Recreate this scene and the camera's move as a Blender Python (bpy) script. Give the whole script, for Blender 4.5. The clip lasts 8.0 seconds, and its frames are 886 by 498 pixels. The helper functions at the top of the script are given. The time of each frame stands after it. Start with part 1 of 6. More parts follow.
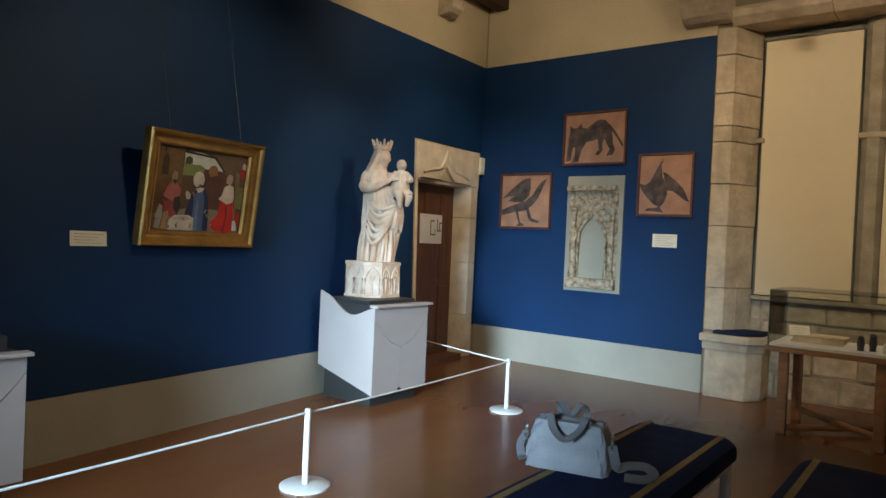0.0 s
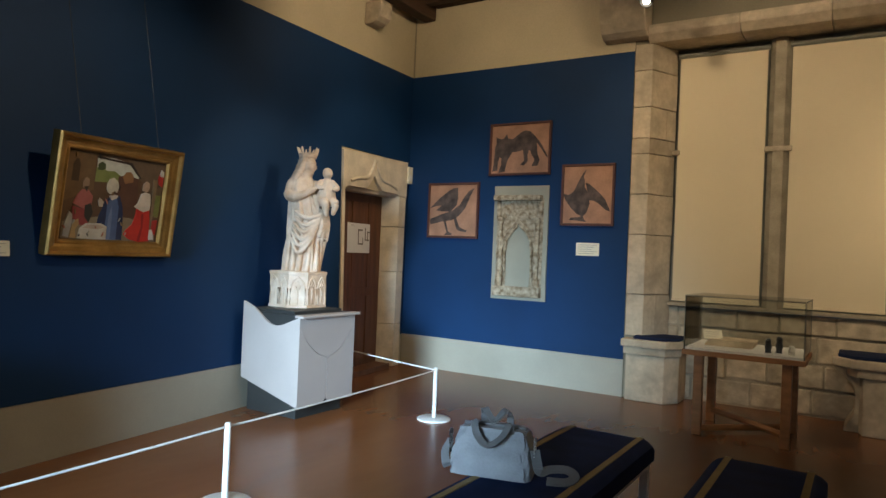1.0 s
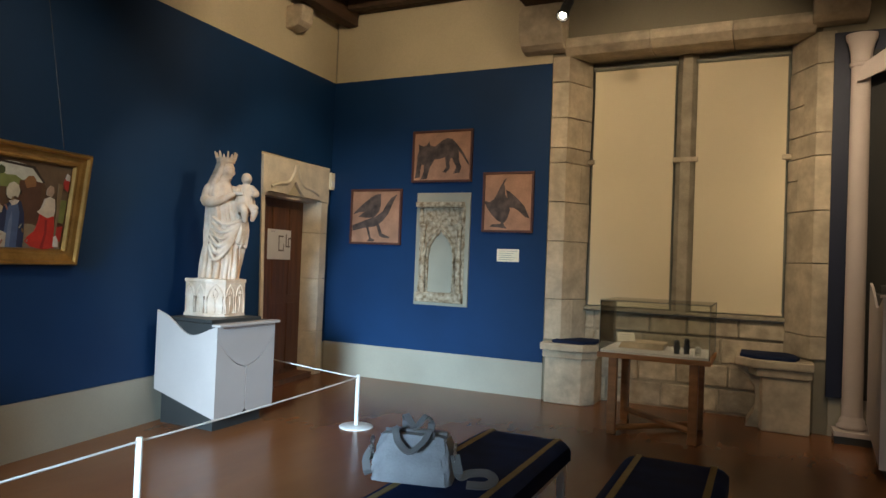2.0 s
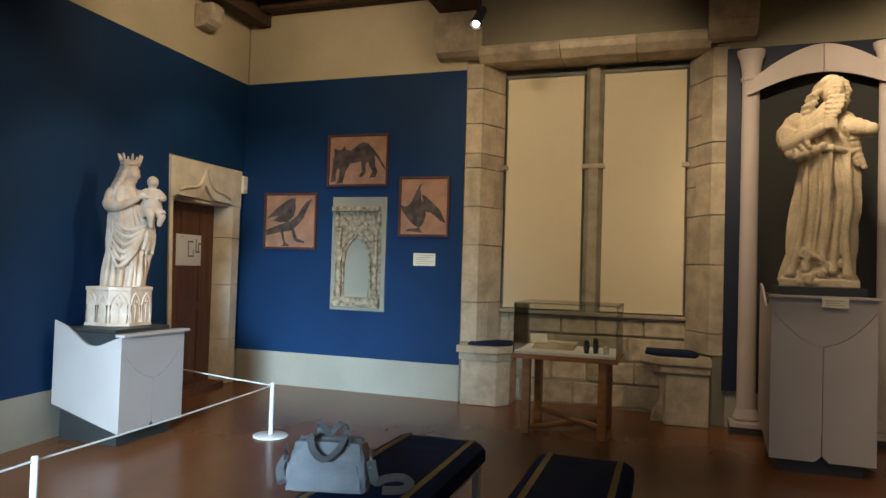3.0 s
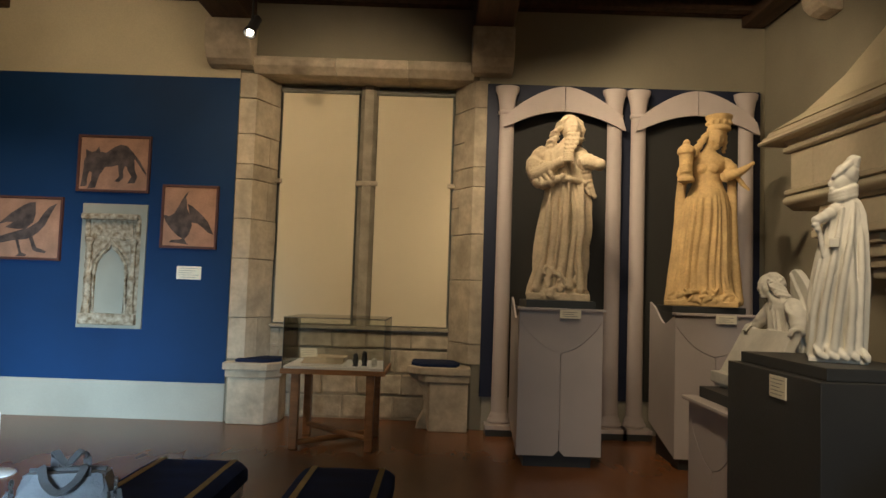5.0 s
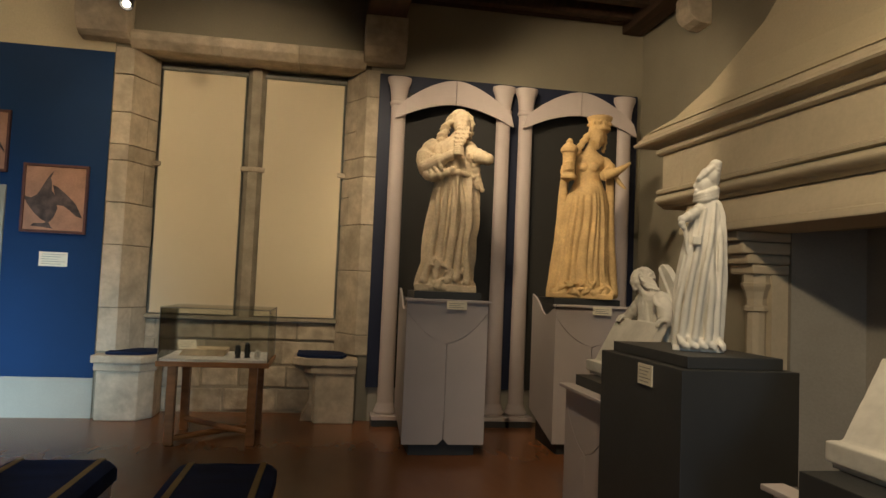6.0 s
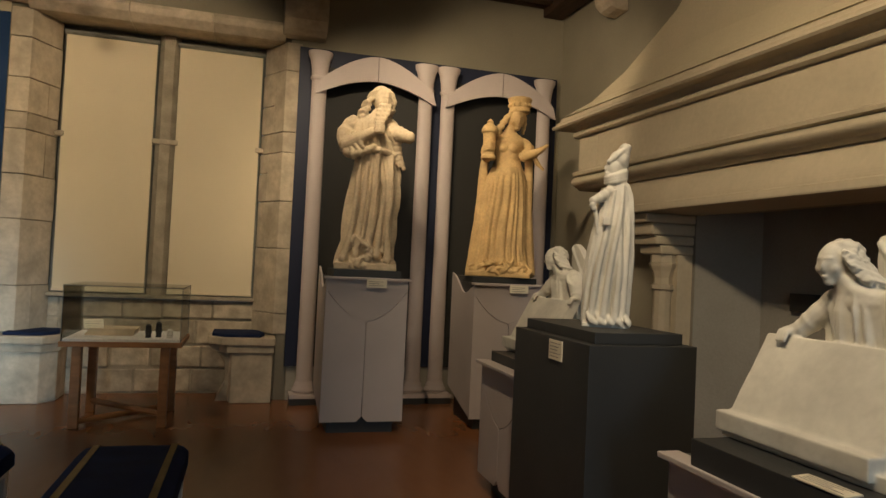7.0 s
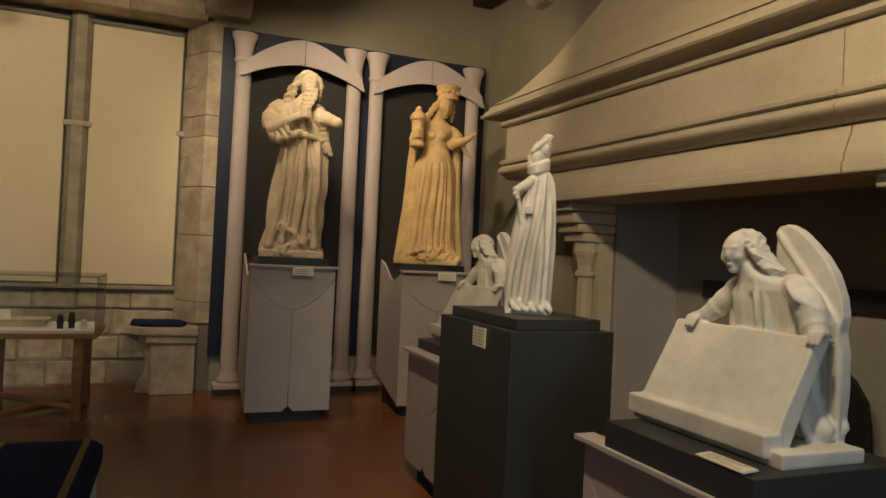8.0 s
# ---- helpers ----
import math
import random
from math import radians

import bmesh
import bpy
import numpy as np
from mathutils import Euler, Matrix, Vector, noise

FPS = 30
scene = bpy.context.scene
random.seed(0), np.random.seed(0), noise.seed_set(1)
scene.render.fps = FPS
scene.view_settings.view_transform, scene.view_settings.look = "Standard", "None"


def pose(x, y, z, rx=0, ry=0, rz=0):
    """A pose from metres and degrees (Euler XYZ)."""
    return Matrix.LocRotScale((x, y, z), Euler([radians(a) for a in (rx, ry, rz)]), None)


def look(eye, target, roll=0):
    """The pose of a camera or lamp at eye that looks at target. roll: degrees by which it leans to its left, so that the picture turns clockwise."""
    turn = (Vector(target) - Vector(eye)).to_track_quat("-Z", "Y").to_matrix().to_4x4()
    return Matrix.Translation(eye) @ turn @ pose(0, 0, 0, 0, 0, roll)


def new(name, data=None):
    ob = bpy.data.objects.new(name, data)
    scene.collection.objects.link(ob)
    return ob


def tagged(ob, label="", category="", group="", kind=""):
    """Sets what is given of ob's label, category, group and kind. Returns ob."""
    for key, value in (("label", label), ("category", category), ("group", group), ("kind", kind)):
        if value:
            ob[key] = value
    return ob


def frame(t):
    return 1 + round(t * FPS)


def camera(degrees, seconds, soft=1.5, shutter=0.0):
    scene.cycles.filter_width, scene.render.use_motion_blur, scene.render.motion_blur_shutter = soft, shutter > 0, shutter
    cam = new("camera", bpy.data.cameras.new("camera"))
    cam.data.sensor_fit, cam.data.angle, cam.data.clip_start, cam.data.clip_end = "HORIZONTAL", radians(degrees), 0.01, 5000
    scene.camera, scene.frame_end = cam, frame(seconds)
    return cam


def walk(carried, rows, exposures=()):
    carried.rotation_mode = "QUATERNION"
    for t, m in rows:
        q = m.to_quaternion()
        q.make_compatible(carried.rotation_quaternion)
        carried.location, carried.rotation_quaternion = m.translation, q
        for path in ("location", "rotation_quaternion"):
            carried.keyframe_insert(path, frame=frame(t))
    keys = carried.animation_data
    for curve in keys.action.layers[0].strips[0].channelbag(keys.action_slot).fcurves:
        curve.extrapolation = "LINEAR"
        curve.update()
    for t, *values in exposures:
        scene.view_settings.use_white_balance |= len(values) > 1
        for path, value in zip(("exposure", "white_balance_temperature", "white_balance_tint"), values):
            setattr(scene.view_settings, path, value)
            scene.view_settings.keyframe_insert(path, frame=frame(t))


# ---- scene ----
cam = camera(66.4, 8.0)
PATH = [
    (0, (-0.115, 0.21, 1.497), (-1.338, 1.792, 1.471), 2.6),
    (0.5, (-0.107, 0.221, 1.495), (-1.241, 1.868, 1.49), 2.5),
    (1, (-0.088, 0.235, 1.486), (-1.145, 1.932, 1.499), 2.4),
    (2.5, (-0.049, 0.209, 1.505), (-0.798, 2.063, 1.551), 2.0),
    (3, (-0.034, 0.202, 1.509), (-0.672, 2.096, 1.565), 1.7),
    (3.5, (-0.01, 0.187, 1.509), (-0.529, 2.117, 1.587), 1.6),
    (4, (0.018, 0.16, 1.508), (-0.324, 2.129, 1.604), 1.5),
    (4.5, (0.031, 0.148, 1.507), (-0.146, 2.137, 1.619), 1.6),
    (5, (0.037, 0.147, 1.504), (0.036, 2.144, 1.625), 1.9),
    (5.2, (0.043, 0.152, 1.501), (0.124, 2.147, 1.623), 2.0),
    (6.3, (0.057, 0.141, 1.508), (0.452, 2.1, 1.599), 2.6),
    (6.5, (0.067, 0.137, 1.505), (0.511, 2.085, 1.584), 2.7),
    (7, (0.081, 0.125, 1.505), (0.624, 2.049, 1.558), 2.7),
    (7.5, (0.099, 0.113, 1.509), (0.741, 2.007, 1.542), 2.6),
    (8, (0.113, 0.109, 1.512), (0.848, 1.969, 1.536), 2.7),
]
walk(cam, [(t, look(eye, target, roll)) for t, eye, target, roll in PATH])

# ---- light ----
world = bpy.data.worlds.new("sky")
scene.world = world
world.use_nodes = True
wn = world.node_tree.nodes
sky = wn.new("ShaderNodeTexSky")
sky.sky_type, sky.sun_disc = "NISHITA", False
sky.sun_elevation, sky.sun_rotation = radians(35), radians(200)
world.node_tree.links.new(sky.outputs[0], wn["Background"].inputs[0])
wn["Background"].inputs[1].default_value = 0.08
scene.view_settings.exposure = 0.17


def lamp_area(name, m, sx, sy, watts, colour, spread=180):
    d = bpy.data.lights.new(name, "AREA")
    d.shape, d.size, d.size_y, d.energy, d.color, d.spread = "RECTANGLE", sx, sy, watts, colour, radians(spread)
    ob = new(name, d)
    ob.matrix_world = m
    return ob


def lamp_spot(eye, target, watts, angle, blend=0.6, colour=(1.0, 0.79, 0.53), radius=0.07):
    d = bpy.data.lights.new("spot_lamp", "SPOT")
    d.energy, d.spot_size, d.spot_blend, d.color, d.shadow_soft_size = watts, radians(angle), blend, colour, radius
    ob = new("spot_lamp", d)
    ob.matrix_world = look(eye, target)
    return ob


# daylight from behind the walk, through openings that stay out of view
lamp_area("window_daylight", look((-1.5, -3.3, 2.0), (-3.95, 6.4, 0.1)), 1.3, 1.9, 57, (0.54, 0.78, 1.0), 29)

# second, weaker lamp added to cool the south sides of plinth and angel
lamp_area("window_daylight", look((1.4, -3.3, 2.0), (2.4, 4.2, 0.5)), 1.1, 1.9, 3.2, (0.54, 0.78, 1.0), 50)

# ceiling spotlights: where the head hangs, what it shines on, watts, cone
# only the first head is in view; the others are added for their light
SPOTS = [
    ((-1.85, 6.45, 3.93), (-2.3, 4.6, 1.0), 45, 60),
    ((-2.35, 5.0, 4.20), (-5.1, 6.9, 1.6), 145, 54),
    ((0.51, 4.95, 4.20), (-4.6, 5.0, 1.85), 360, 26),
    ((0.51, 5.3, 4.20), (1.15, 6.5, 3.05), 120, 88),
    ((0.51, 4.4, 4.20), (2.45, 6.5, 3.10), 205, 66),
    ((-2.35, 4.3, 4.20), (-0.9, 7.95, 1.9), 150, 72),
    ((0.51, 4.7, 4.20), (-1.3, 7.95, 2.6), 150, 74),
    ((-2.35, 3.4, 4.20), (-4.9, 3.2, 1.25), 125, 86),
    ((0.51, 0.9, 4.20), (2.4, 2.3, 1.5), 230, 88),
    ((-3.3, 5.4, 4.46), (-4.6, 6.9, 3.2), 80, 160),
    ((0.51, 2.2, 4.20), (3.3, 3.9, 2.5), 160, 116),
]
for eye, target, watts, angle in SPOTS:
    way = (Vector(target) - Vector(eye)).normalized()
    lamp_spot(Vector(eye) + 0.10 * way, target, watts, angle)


# ---- materials ----
def mat(name, base, rough=0.6, metal=0.0, var=0.18, scale=2.5, fine=45.0, bump=0.15, second=None, rnd=0.0, spec=0.5, stretch=(1, 1, 1), rvar=0.08):
    m = bpy.data.materials.new(name)
    m.use_nodes = True
    nt = m.node_tree
    n, l = nt.nodes, nt.links
    b = n["Principled BSDF"]
    b.inputs["Metallic"].default_value = metal
    b.inputs["Specular IOR Level"].default_value = spec
    co = n.new("ShaderNodeTexCoord")
    mp = n.new("ShaderNodeMapping")
    mp.inputs["Scale"].default_value = stretch
    l.new(co.outputs["Object"], mp.inputs[0])
    big, small = n.new("ShaderNodeTexNoise"), n.new("ShaderNodeTexNoise")
    big.inputs["Scale"].default_value, big.inputs["Detail"].default_value = scale, 5
    small.inputs["Scale"].default_value, small.inputs["Detail"].default_value = fine, 4
    l.new(mp.outputs[0], big.inputs[0])
    l.new(mp.outputs[0], small.inputs[0])
    dark = tuple(c * (1 - var) for c in base)
    light = second or tuple(min(1, c * (1 + var)) for c in base)
    r = n.new("ShaderNodeValToRGB")
    r.color_ramp.elements[0].position, r.color_ramp.elements[1].position = 0.32, 0.68
    r.color_ramp.elements[0].color, r.color_ramp.elements[1].color = (*dark, 1), (*light, 1)
    l.new(big.outputs[0], r.inputs[0])
    mx = n.new("ShaderNodeMix")
    mx.data_type, mx.blend_type = "RGBA", "MULTIPLY"
    mx.inputs[0].default_value = min(0.22, var * 1.2)
    l.new(r.outputs[0], mx.inputs[6])
    r2 = n.new("ShaderNodeValToRGB")
    r2.color_ramp.elements[0].color, r2.color_ramp.elements[1].color = (0.55, 0.55, 0.55, 1), (1.25, 1.25, 1.25, 1)
    r2.color_ramp.elements[0].position, r2.color_ramp.elements[1].position = 0.3, 0.7
    l.new(small.outputs[0], r2.inputs[0])
    l.new(r2.outputs[0], mx.inputs[7])
    out = mx.outputs[2]
    if rnd:
        oi = n.new("ShaderNodeObjectInfo")
        mr = n.new("ShaderNodeMapRange")
        mr.inputs[3].default_value, mr.inputs[4].default_value = 1 - rnd, 1 + rnd
        l.new(oi.outputs["Random"], mr.inputs[0])
        hs = n.new("ShaderNodeHueSaturation")
        l.new(mr.outputs[0], hs.inputs["Value"])
        l.new(out, hs.inputs["Color"])
        out = hs.outputs[0]
    l.new(out, b.inputs["Base Color"])
    rr = n.new("ShaderNodeMapRange")
    rr.inputs[3].default_value, rr.inputs[4].default_value = max(0.02, rough - rvar), min(1, rough + rvar)
    l.new(small.outputs[0], rr.inputs[0])
    l.new(rr.outputs[0], b.inputs["Roughness"])
    if bump:
        bp = n.new("ShaderNodeBump")
        bp.inputs["Strength"].default_value, bp.inputs["Distance"].default_value = bump, 0.01
        l.new(small.outputs[0], bp.inputs["Height"])
        l.new(bp.outputs[0], b.inputs["Normal"])
    return m


BLUE = mat("blue_wall_paint", (0.003, 0.029, 0.094), 0.65, var=0.10, scale=1.2, fine=160, bump=0.05, spec=0.25)
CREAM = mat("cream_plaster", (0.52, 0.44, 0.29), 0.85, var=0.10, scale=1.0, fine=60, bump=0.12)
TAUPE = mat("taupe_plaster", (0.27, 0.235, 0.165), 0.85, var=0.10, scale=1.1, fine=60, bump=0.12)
DADO = mat("dado_paint", (0.36, 0.33, 0.26), 0.7, var=0.08, scale=1.5, fine=80, bump=0.06)
STONE = mat("dressed_limestone", (0.47, 0.39, 0.28), 0.9, var=0.20, scale=5, fine=22, bump=0.35, rnd=0.12)
RUBBLE = mat("rubble_stone", (0.42, 0.35, 0.25), 0.92, var=0.26, scale=7, fine=20, bump=0.7, rnd=0.18)
MORTAR = mat("lime_mortar", (0.34, 0.29, 0.21), 0.95, var=0.2, scale=6, fine=70, bump=0.5)
MANTEL = mat("mantel_stone", (0.47, 0.40, 0.28), 0.85, var=0.10, scale=1.6, fine=26, bump=0.16, rnd=0.06)
FIREBOX = mat("grey_firebox_paint", (0.27, 0.25, 0.21), 0.85, var=0.12, scale=1.5, fine=50, bump=0.2)
FLOOR = mat("polished_floor", (0.195, 0.078, 0.030), 0.27, var=0.07, scale=1.3, fine=6, bump=0.0, stretch=(2.0, 0.6, 1), rvar=0.0, spec=0.4)
TIMBER = mat("dark_ceiling_timber", (0.060, 0.030, 0.015), 0.75, var=0.3, scale=3, fine=30, bump=0.4, stretch=(6, 0.6, 6))
DOORWOOD = mat("brown_door_wood", (0.13, 0.053, 0.022), 0.55, var=0.25, scale=3, fine=28, bump=0.2, stretch=(5, 5, 0.5))
DOORSTONE = mat("pale_door_stone", (0.66, 0.57, 0.43), 0.85, var=0.14, scale=5, fine=50, bump=0.3)
PEDWHITE = mat("mauve_white_lacquer", (0.46, 0.405, 0.375), 0.55, var=0.05, scale=2, fine=120, bump=0.04)
SLATE = mat("slate_paint", (0.030, 0.031, 0.030), 0.55, var=0.12, scale=3, fine=90, bump=0.05)
NAVY = mat("navy_board", (0.006, 0.010, 0.032), 0.6, var=0.1, scale=2, fine=80, bump=0.05)
NICHE = mat("charcoal_board", (0.020, 0.019, 0.016), 0.7, var=0.1, scale=2, fine=80, bump=0.05)
PINKWHITE = mat("pinkish_white_column_paint", (0.52, 0.44, 0.40), 0.6, var=0.05, scale=3, fine=90, bump=0.04)
LIMESTATUE = mat("weathered_statue_limestone", (0.56, 0.45, 0.30), 0.85, var=0.18, scale=6, fine=45, bump=0.35)
OCHRESTATUE = mat("ochre_statue_limestone", (0.52, 0.35, 0.15), 0.75, var=0.2, scale=5, fine=40, bump=0.25)
MARBLE = mat("aged_white_marble", (0.62, 0.59, 0.51), 0.65, var=0.12, scale=4, fine=24, bump=0.12)
ALABASTER = mat("polychrome_limestone", (0.60, 0.42, 0.28), 0.5, var=0.14, scale=7, fine=24, bump=0.12, second=(0.70, 0.58, 0.47))
GOLD = mat("old_gilding", (0.42, 0.24, 0.07), 0.38, 0.75, var=0.2, scale=8, fine=60, bump=0.2)
CASEWOOD = mat("honey_oak", (0.36, 0.165, 0.058), 0.45, var=0.2, scale=4, fine=35, bump=0.12, stretch=(1, 1, 5))
WHITEMETAL = mat("white_powder_coat", (0.74, 0.74, 0.72), 0.4, var=0.04, scale=4, fine=90, bump=0.02)
ROPE = mat("white_elastic_cord", (0.72, 0.70, 0.66), 0.7, var=0.08, scale=8, fine=200, bump=0.2)
CARD = mat("cream_card", (0.74, 0.68, 0.52), 0.7, var=0.03, scale=6, fine=80, bump=0.02)
INK = mat("grey_print", (0.22, 0.19, 0.16), 0.7, var=0.05, bump=0)
PAPER = mat("white_paper", (0.76, 0.73, 0.68), 0.7, var=0.03, scale=4, fine=60, bump=0.03)
VELVET = mat("navy_velvet", (0.007, 0.021, 0.082), 0.85, var=0.2, scale=5, fine=60, bump=0.15, spec=0.15)
CUSHION = mat("dull_navy_cloth", (0.014, 0.022, 0.055), 0.9, var=0.2, scale=6, fine=90, bump=0.2, spec=0.1)
BRAID = mat("gold_braid", (0.30, 0.21, 0.075), 0.7, var=0.15, scale=12, fine=160, bump=0.3)
BAGCLOTH = mat("grey_blue_nylon", (0.30, 0.31, 0.33), 0.6, var=0.10, scale=7, fine=90, bump=0.25)
BAGDARK = mat("grey_webbing", (0.17, 0.168, 0.172), 0.75, var=0.12, scale=9, fine=150, bump=0.25)
STEEL = mat("nickel_steel", (0.55, 0.55, 0.53), 0.3, 1.0, var=0.05, bump=0)
BLACKMETAL = mat("black_metal", (0.02, 0.02, 0.02), 0.45, 0.3, var=0.1, bump=0.05)
BLIND = mat("beige_roller_blind", (0.66, 0.56, 0.38), 0.85, var=0.035, scale=0.9, fine=220, bump=0.05)
WINFRAME = mat("grey_green_window_frame", (0.17, 0.165, 0.135), 0.7, var=0.15, scale=4, fine=50, bump=0.2)
TERRA = mat("terracotta_ground", (0.36, 0.19, 0.115), 0.8, var=0.22, scale=5, fine=60, bump=0.15)
UMBER = mat("umber_paint", (0.072, 0.050, 0.042), 0.8, var=0.55, scale=11, fine=70, bump=0.1)
REDFRAME = mat("dark_red_wood", (0.085, 0.028, 0.018), 0.6, var=0.15, scale=6, fine=60, bump=0.1)
GREYBOARD = mat("grey_green_backing", (0.30, 0.28, 0.215), 0.75, var=0.07, scale=3, fine=90, bump=0.05)
RELIEF = mat("gilded_relief_stone", (0.30, 0.20, 0.10), 0.8, var=0.45, scale=18, fine=50, bump=0.6, second=(0.50, 0.41, 0.29))


def plain(name, colour, rough=0.6):
    return mat(name, colour, rough, var=0.12, scale=14, fine=70, bump=0.05)


def glass(name):
    m = bpy.data.materials.new(name)
    m.use_nodes = True
    n, l = m.node_tree.nodes, m.node_tree.links
    n.remove(n["Principled BSDF"])
    tr, gl, mx, fr = n.new("ShaderNodeBsdfTransparent"), n.new("ShaderNodeBsdfGlossy"), n.new("ShaderNodeMixShader"), n.new("ShaderNodeFresnel")
    tr.inputs[0].default_value = (0.965, 0.98, 0.972, 1)
    gl.inputs["Roughness"].default_value = 0.02
    fr.inputs[0].default_value = 1.45
    l.new(fr.outputs[0], mx.inputs[0])
    l.new(tr.outputs[0], mx.inputs[1])
    l.new(gl.outputs[0], mx.inputs[2])
    l.new(mx.outputs[0], n["Material Output"].inputs[0])
    return m


GLASS = glass("clear_glass")
BULB = bpy.data.materials.new("lit_bulb")
BULB.use_nodes = True
BULB.node_tree.nodes["Principled BSDF"].inputs["Emission Color"].default_value = (1, 0.86, 0.66, 1)
BULB.node_tree.nodes["Principled BSDF"].inputs["Emission Strength"].default_value = 14


# ---- mesh helpers ----
def box(bm, x0, x1, y0, y1, z0, z1, bev=0.0, fn=None):
    vs = []
    for z in (z0, z1):
        for x, y in ((x0, y0), (x1, y0), (x1, y1), (x0, y1)):
            p = (x, y, z)
            vs.append(bm.verts.new(fn(*p) if fn else p))
    fs = [bm.faces.new([vs[i] for i in q]) for q in ((3, 2, 1, 0), (4, 5, 6, 7), (0, 1, 5, 4), (1, 2, 6, 5), (2, 3, 7, 6), (3, 0, 4, 7))]
    if bev:
        es = list({e for f in fs for e in f.edges})
        bmesh.ops.bevel(bm, geom=es, offset=bev, segments=2, affect="EDGES", profile=0.6)
    return bm


def prism(bm, poly, place, t0, t1, bev=0.0):
    """A polygon of (a, b) pairs, run from t0 to t1 along a third axis; place(a, b, t) gives the point."""
    lo = [bm.verts.new(place(a, b, t0)) for a, b in poly]
    hi = [bm.verts.new(place(a, b, t1)) for a, b in poly]
    fs = [bm.faces.new(lo[::-1]), bm.faces.new(hi)]
    k = len(poly)
    for i in range(k):
        fs.append(bm.faces.new((lo[i], lo[(i + 1) % k], hi[(i + 1) % k], hi[i])))
    bmesh.ops.recalc_face_normals(bm, faces=fs)
    if bev:
        es = list({e for f in fs for e in f.edges if e.calc_face_angle(0) > 0.6})
        bmesh.ops.bevel(bm, geom=es, offset=bev, segments=2, affect="EDGES", profile=0.6)
    return bm


def lathe(bm, profile, cx=0, cy=0, n=24, squash=1.0):
    rings = [[bm.verts.new((cx + r * math.cos(a), cy + squash * r * math.sin(a), z)) for a in (2 * math.pi * i / n for i in range(n))] for r, z in profile]
    for a, b in zip(rings, rings[1:]):
        for i in range(n):
            bm.faces.new((a[i], a[(i + 1) % n], b[(i + 1) % n], b[i]))
    bm.faces.new(rings[0][::-1])
    bm.faces.new(rings[-1])
    return bm


def tube(bm, pts, radii, n=10, flat=1.0):
    pts = [Vector(p) for p in pts]
    if not isinstance(radii, (list, tuple)):
        radii = [radii] * len(pts)
    rings = []
    for i, (p, r) in enumerate(zip(pts, radii)):
        d = (pts[min(i + 1, len(pts) - 1)] - pts[max(i - 1, 0)]).normalized()
        u = d.cross(Vector((0, 0, 1)))
        u = u.normalized() if u.length > 1e-3 else Vector((1, 0, 0))
        v = d.cross(u).normalized()
        rings.append([bm.verts.new(p + r * (math.cos(a) * u + flat * math.sin(a) * v)) for a in (2 * math.pi * k / n for k in range(n))])
    for a, b in zip(rings, rings[1:]):
        for i in range(n):
            bm.faces.new((a[i], a[(i + 1) % n], b[(i + 1) % n], b[i]))
    fs = [bm.faces.new(rings[0][::-1]), bm.faces.new(rings[-1])]
    return bm


def curve_pts(pts, n=24):
    """A smooth run through the points (Catmull-Rom)."""
    P = [Vector(p) for p in pts]
    P = [2 * P[0] - P[1]] + P + [2 * P[-1] - P[-2]]
    out = []
    for i in range(n + 1):
        s = i / n * (len(P) - 3)
        k = min(int(s), len(P) - 4)
        t = s - k
        a, b, c, d = P[k : k + 4]
        out.append(0.5 * (2 * b + (c - a) * t + (2 * a - 5 * b + 4 * c - d) * t * t + (3 * b - a - 3 * c + d) * t**3))
    return out


def thing(name, label, category, loc=(0, 0, 0), rz=0.0, group="", kind=""):
    ob = new(name)
    ob.empty_display_size = 0.1
    ob.matrix_world = pose(*loc, 0, 0, rz)
    return tagged(ob, label, category, group, kind)


def part(name, bm, material, parent=None, label="", smooth=False, w=False, mods=None):
    """Links a bmesh as one mesh object under a thing or a part. w: its points are in the world's axes."""
    if w and parent:
        off, p = Vector((0, 0, 0)), parent
        while p:
            off += p.location
            p = p.parent
        bmesh.ops.translate(bm, verts=bm.verts[:], vec=-off)
    bmesh.ops.recalc_face_normals(bm, faces=bm.faces[:])
    me = bpy.data.meshes.new(name)
    bm.to_mesh(me)
    bm.free()
    me.materials.append(material)
    if smooth:
        me.shade_smooth()
        me.set_sharp_from_angle(angle=radians(40))
    ob = new(name, me)
    ob.parent = parent
    if label:
        ob["label"] = label
    return ob


def solo(name, bm, material, label, category, group="", kind="", smooth=False):
    """A thing that is one mesh, with its points in the world's axes."""
    return tagged(part(name, bm, material, None, "", smooth), label, category, group, kind)


def B(*a, **k):
    return box(bmesh.new(), *a, **k)


# ---- the room: walls, floor, ceiling ----
YN, XE, YS, ZC = 7.6, 3.66, -3.5, 4.78


def wx(y, z):
    """x of the old west wall, which runs slightly askew and leans back."""
    low = -5.275 + 0.1258 * (7.6 - y)
    high = -5.25 + 0.03 * (7.6 - y)
    return low + (high - low) * z / 3.8


def west(u, y, z):
    return (wx(y, z) + u, y, z)


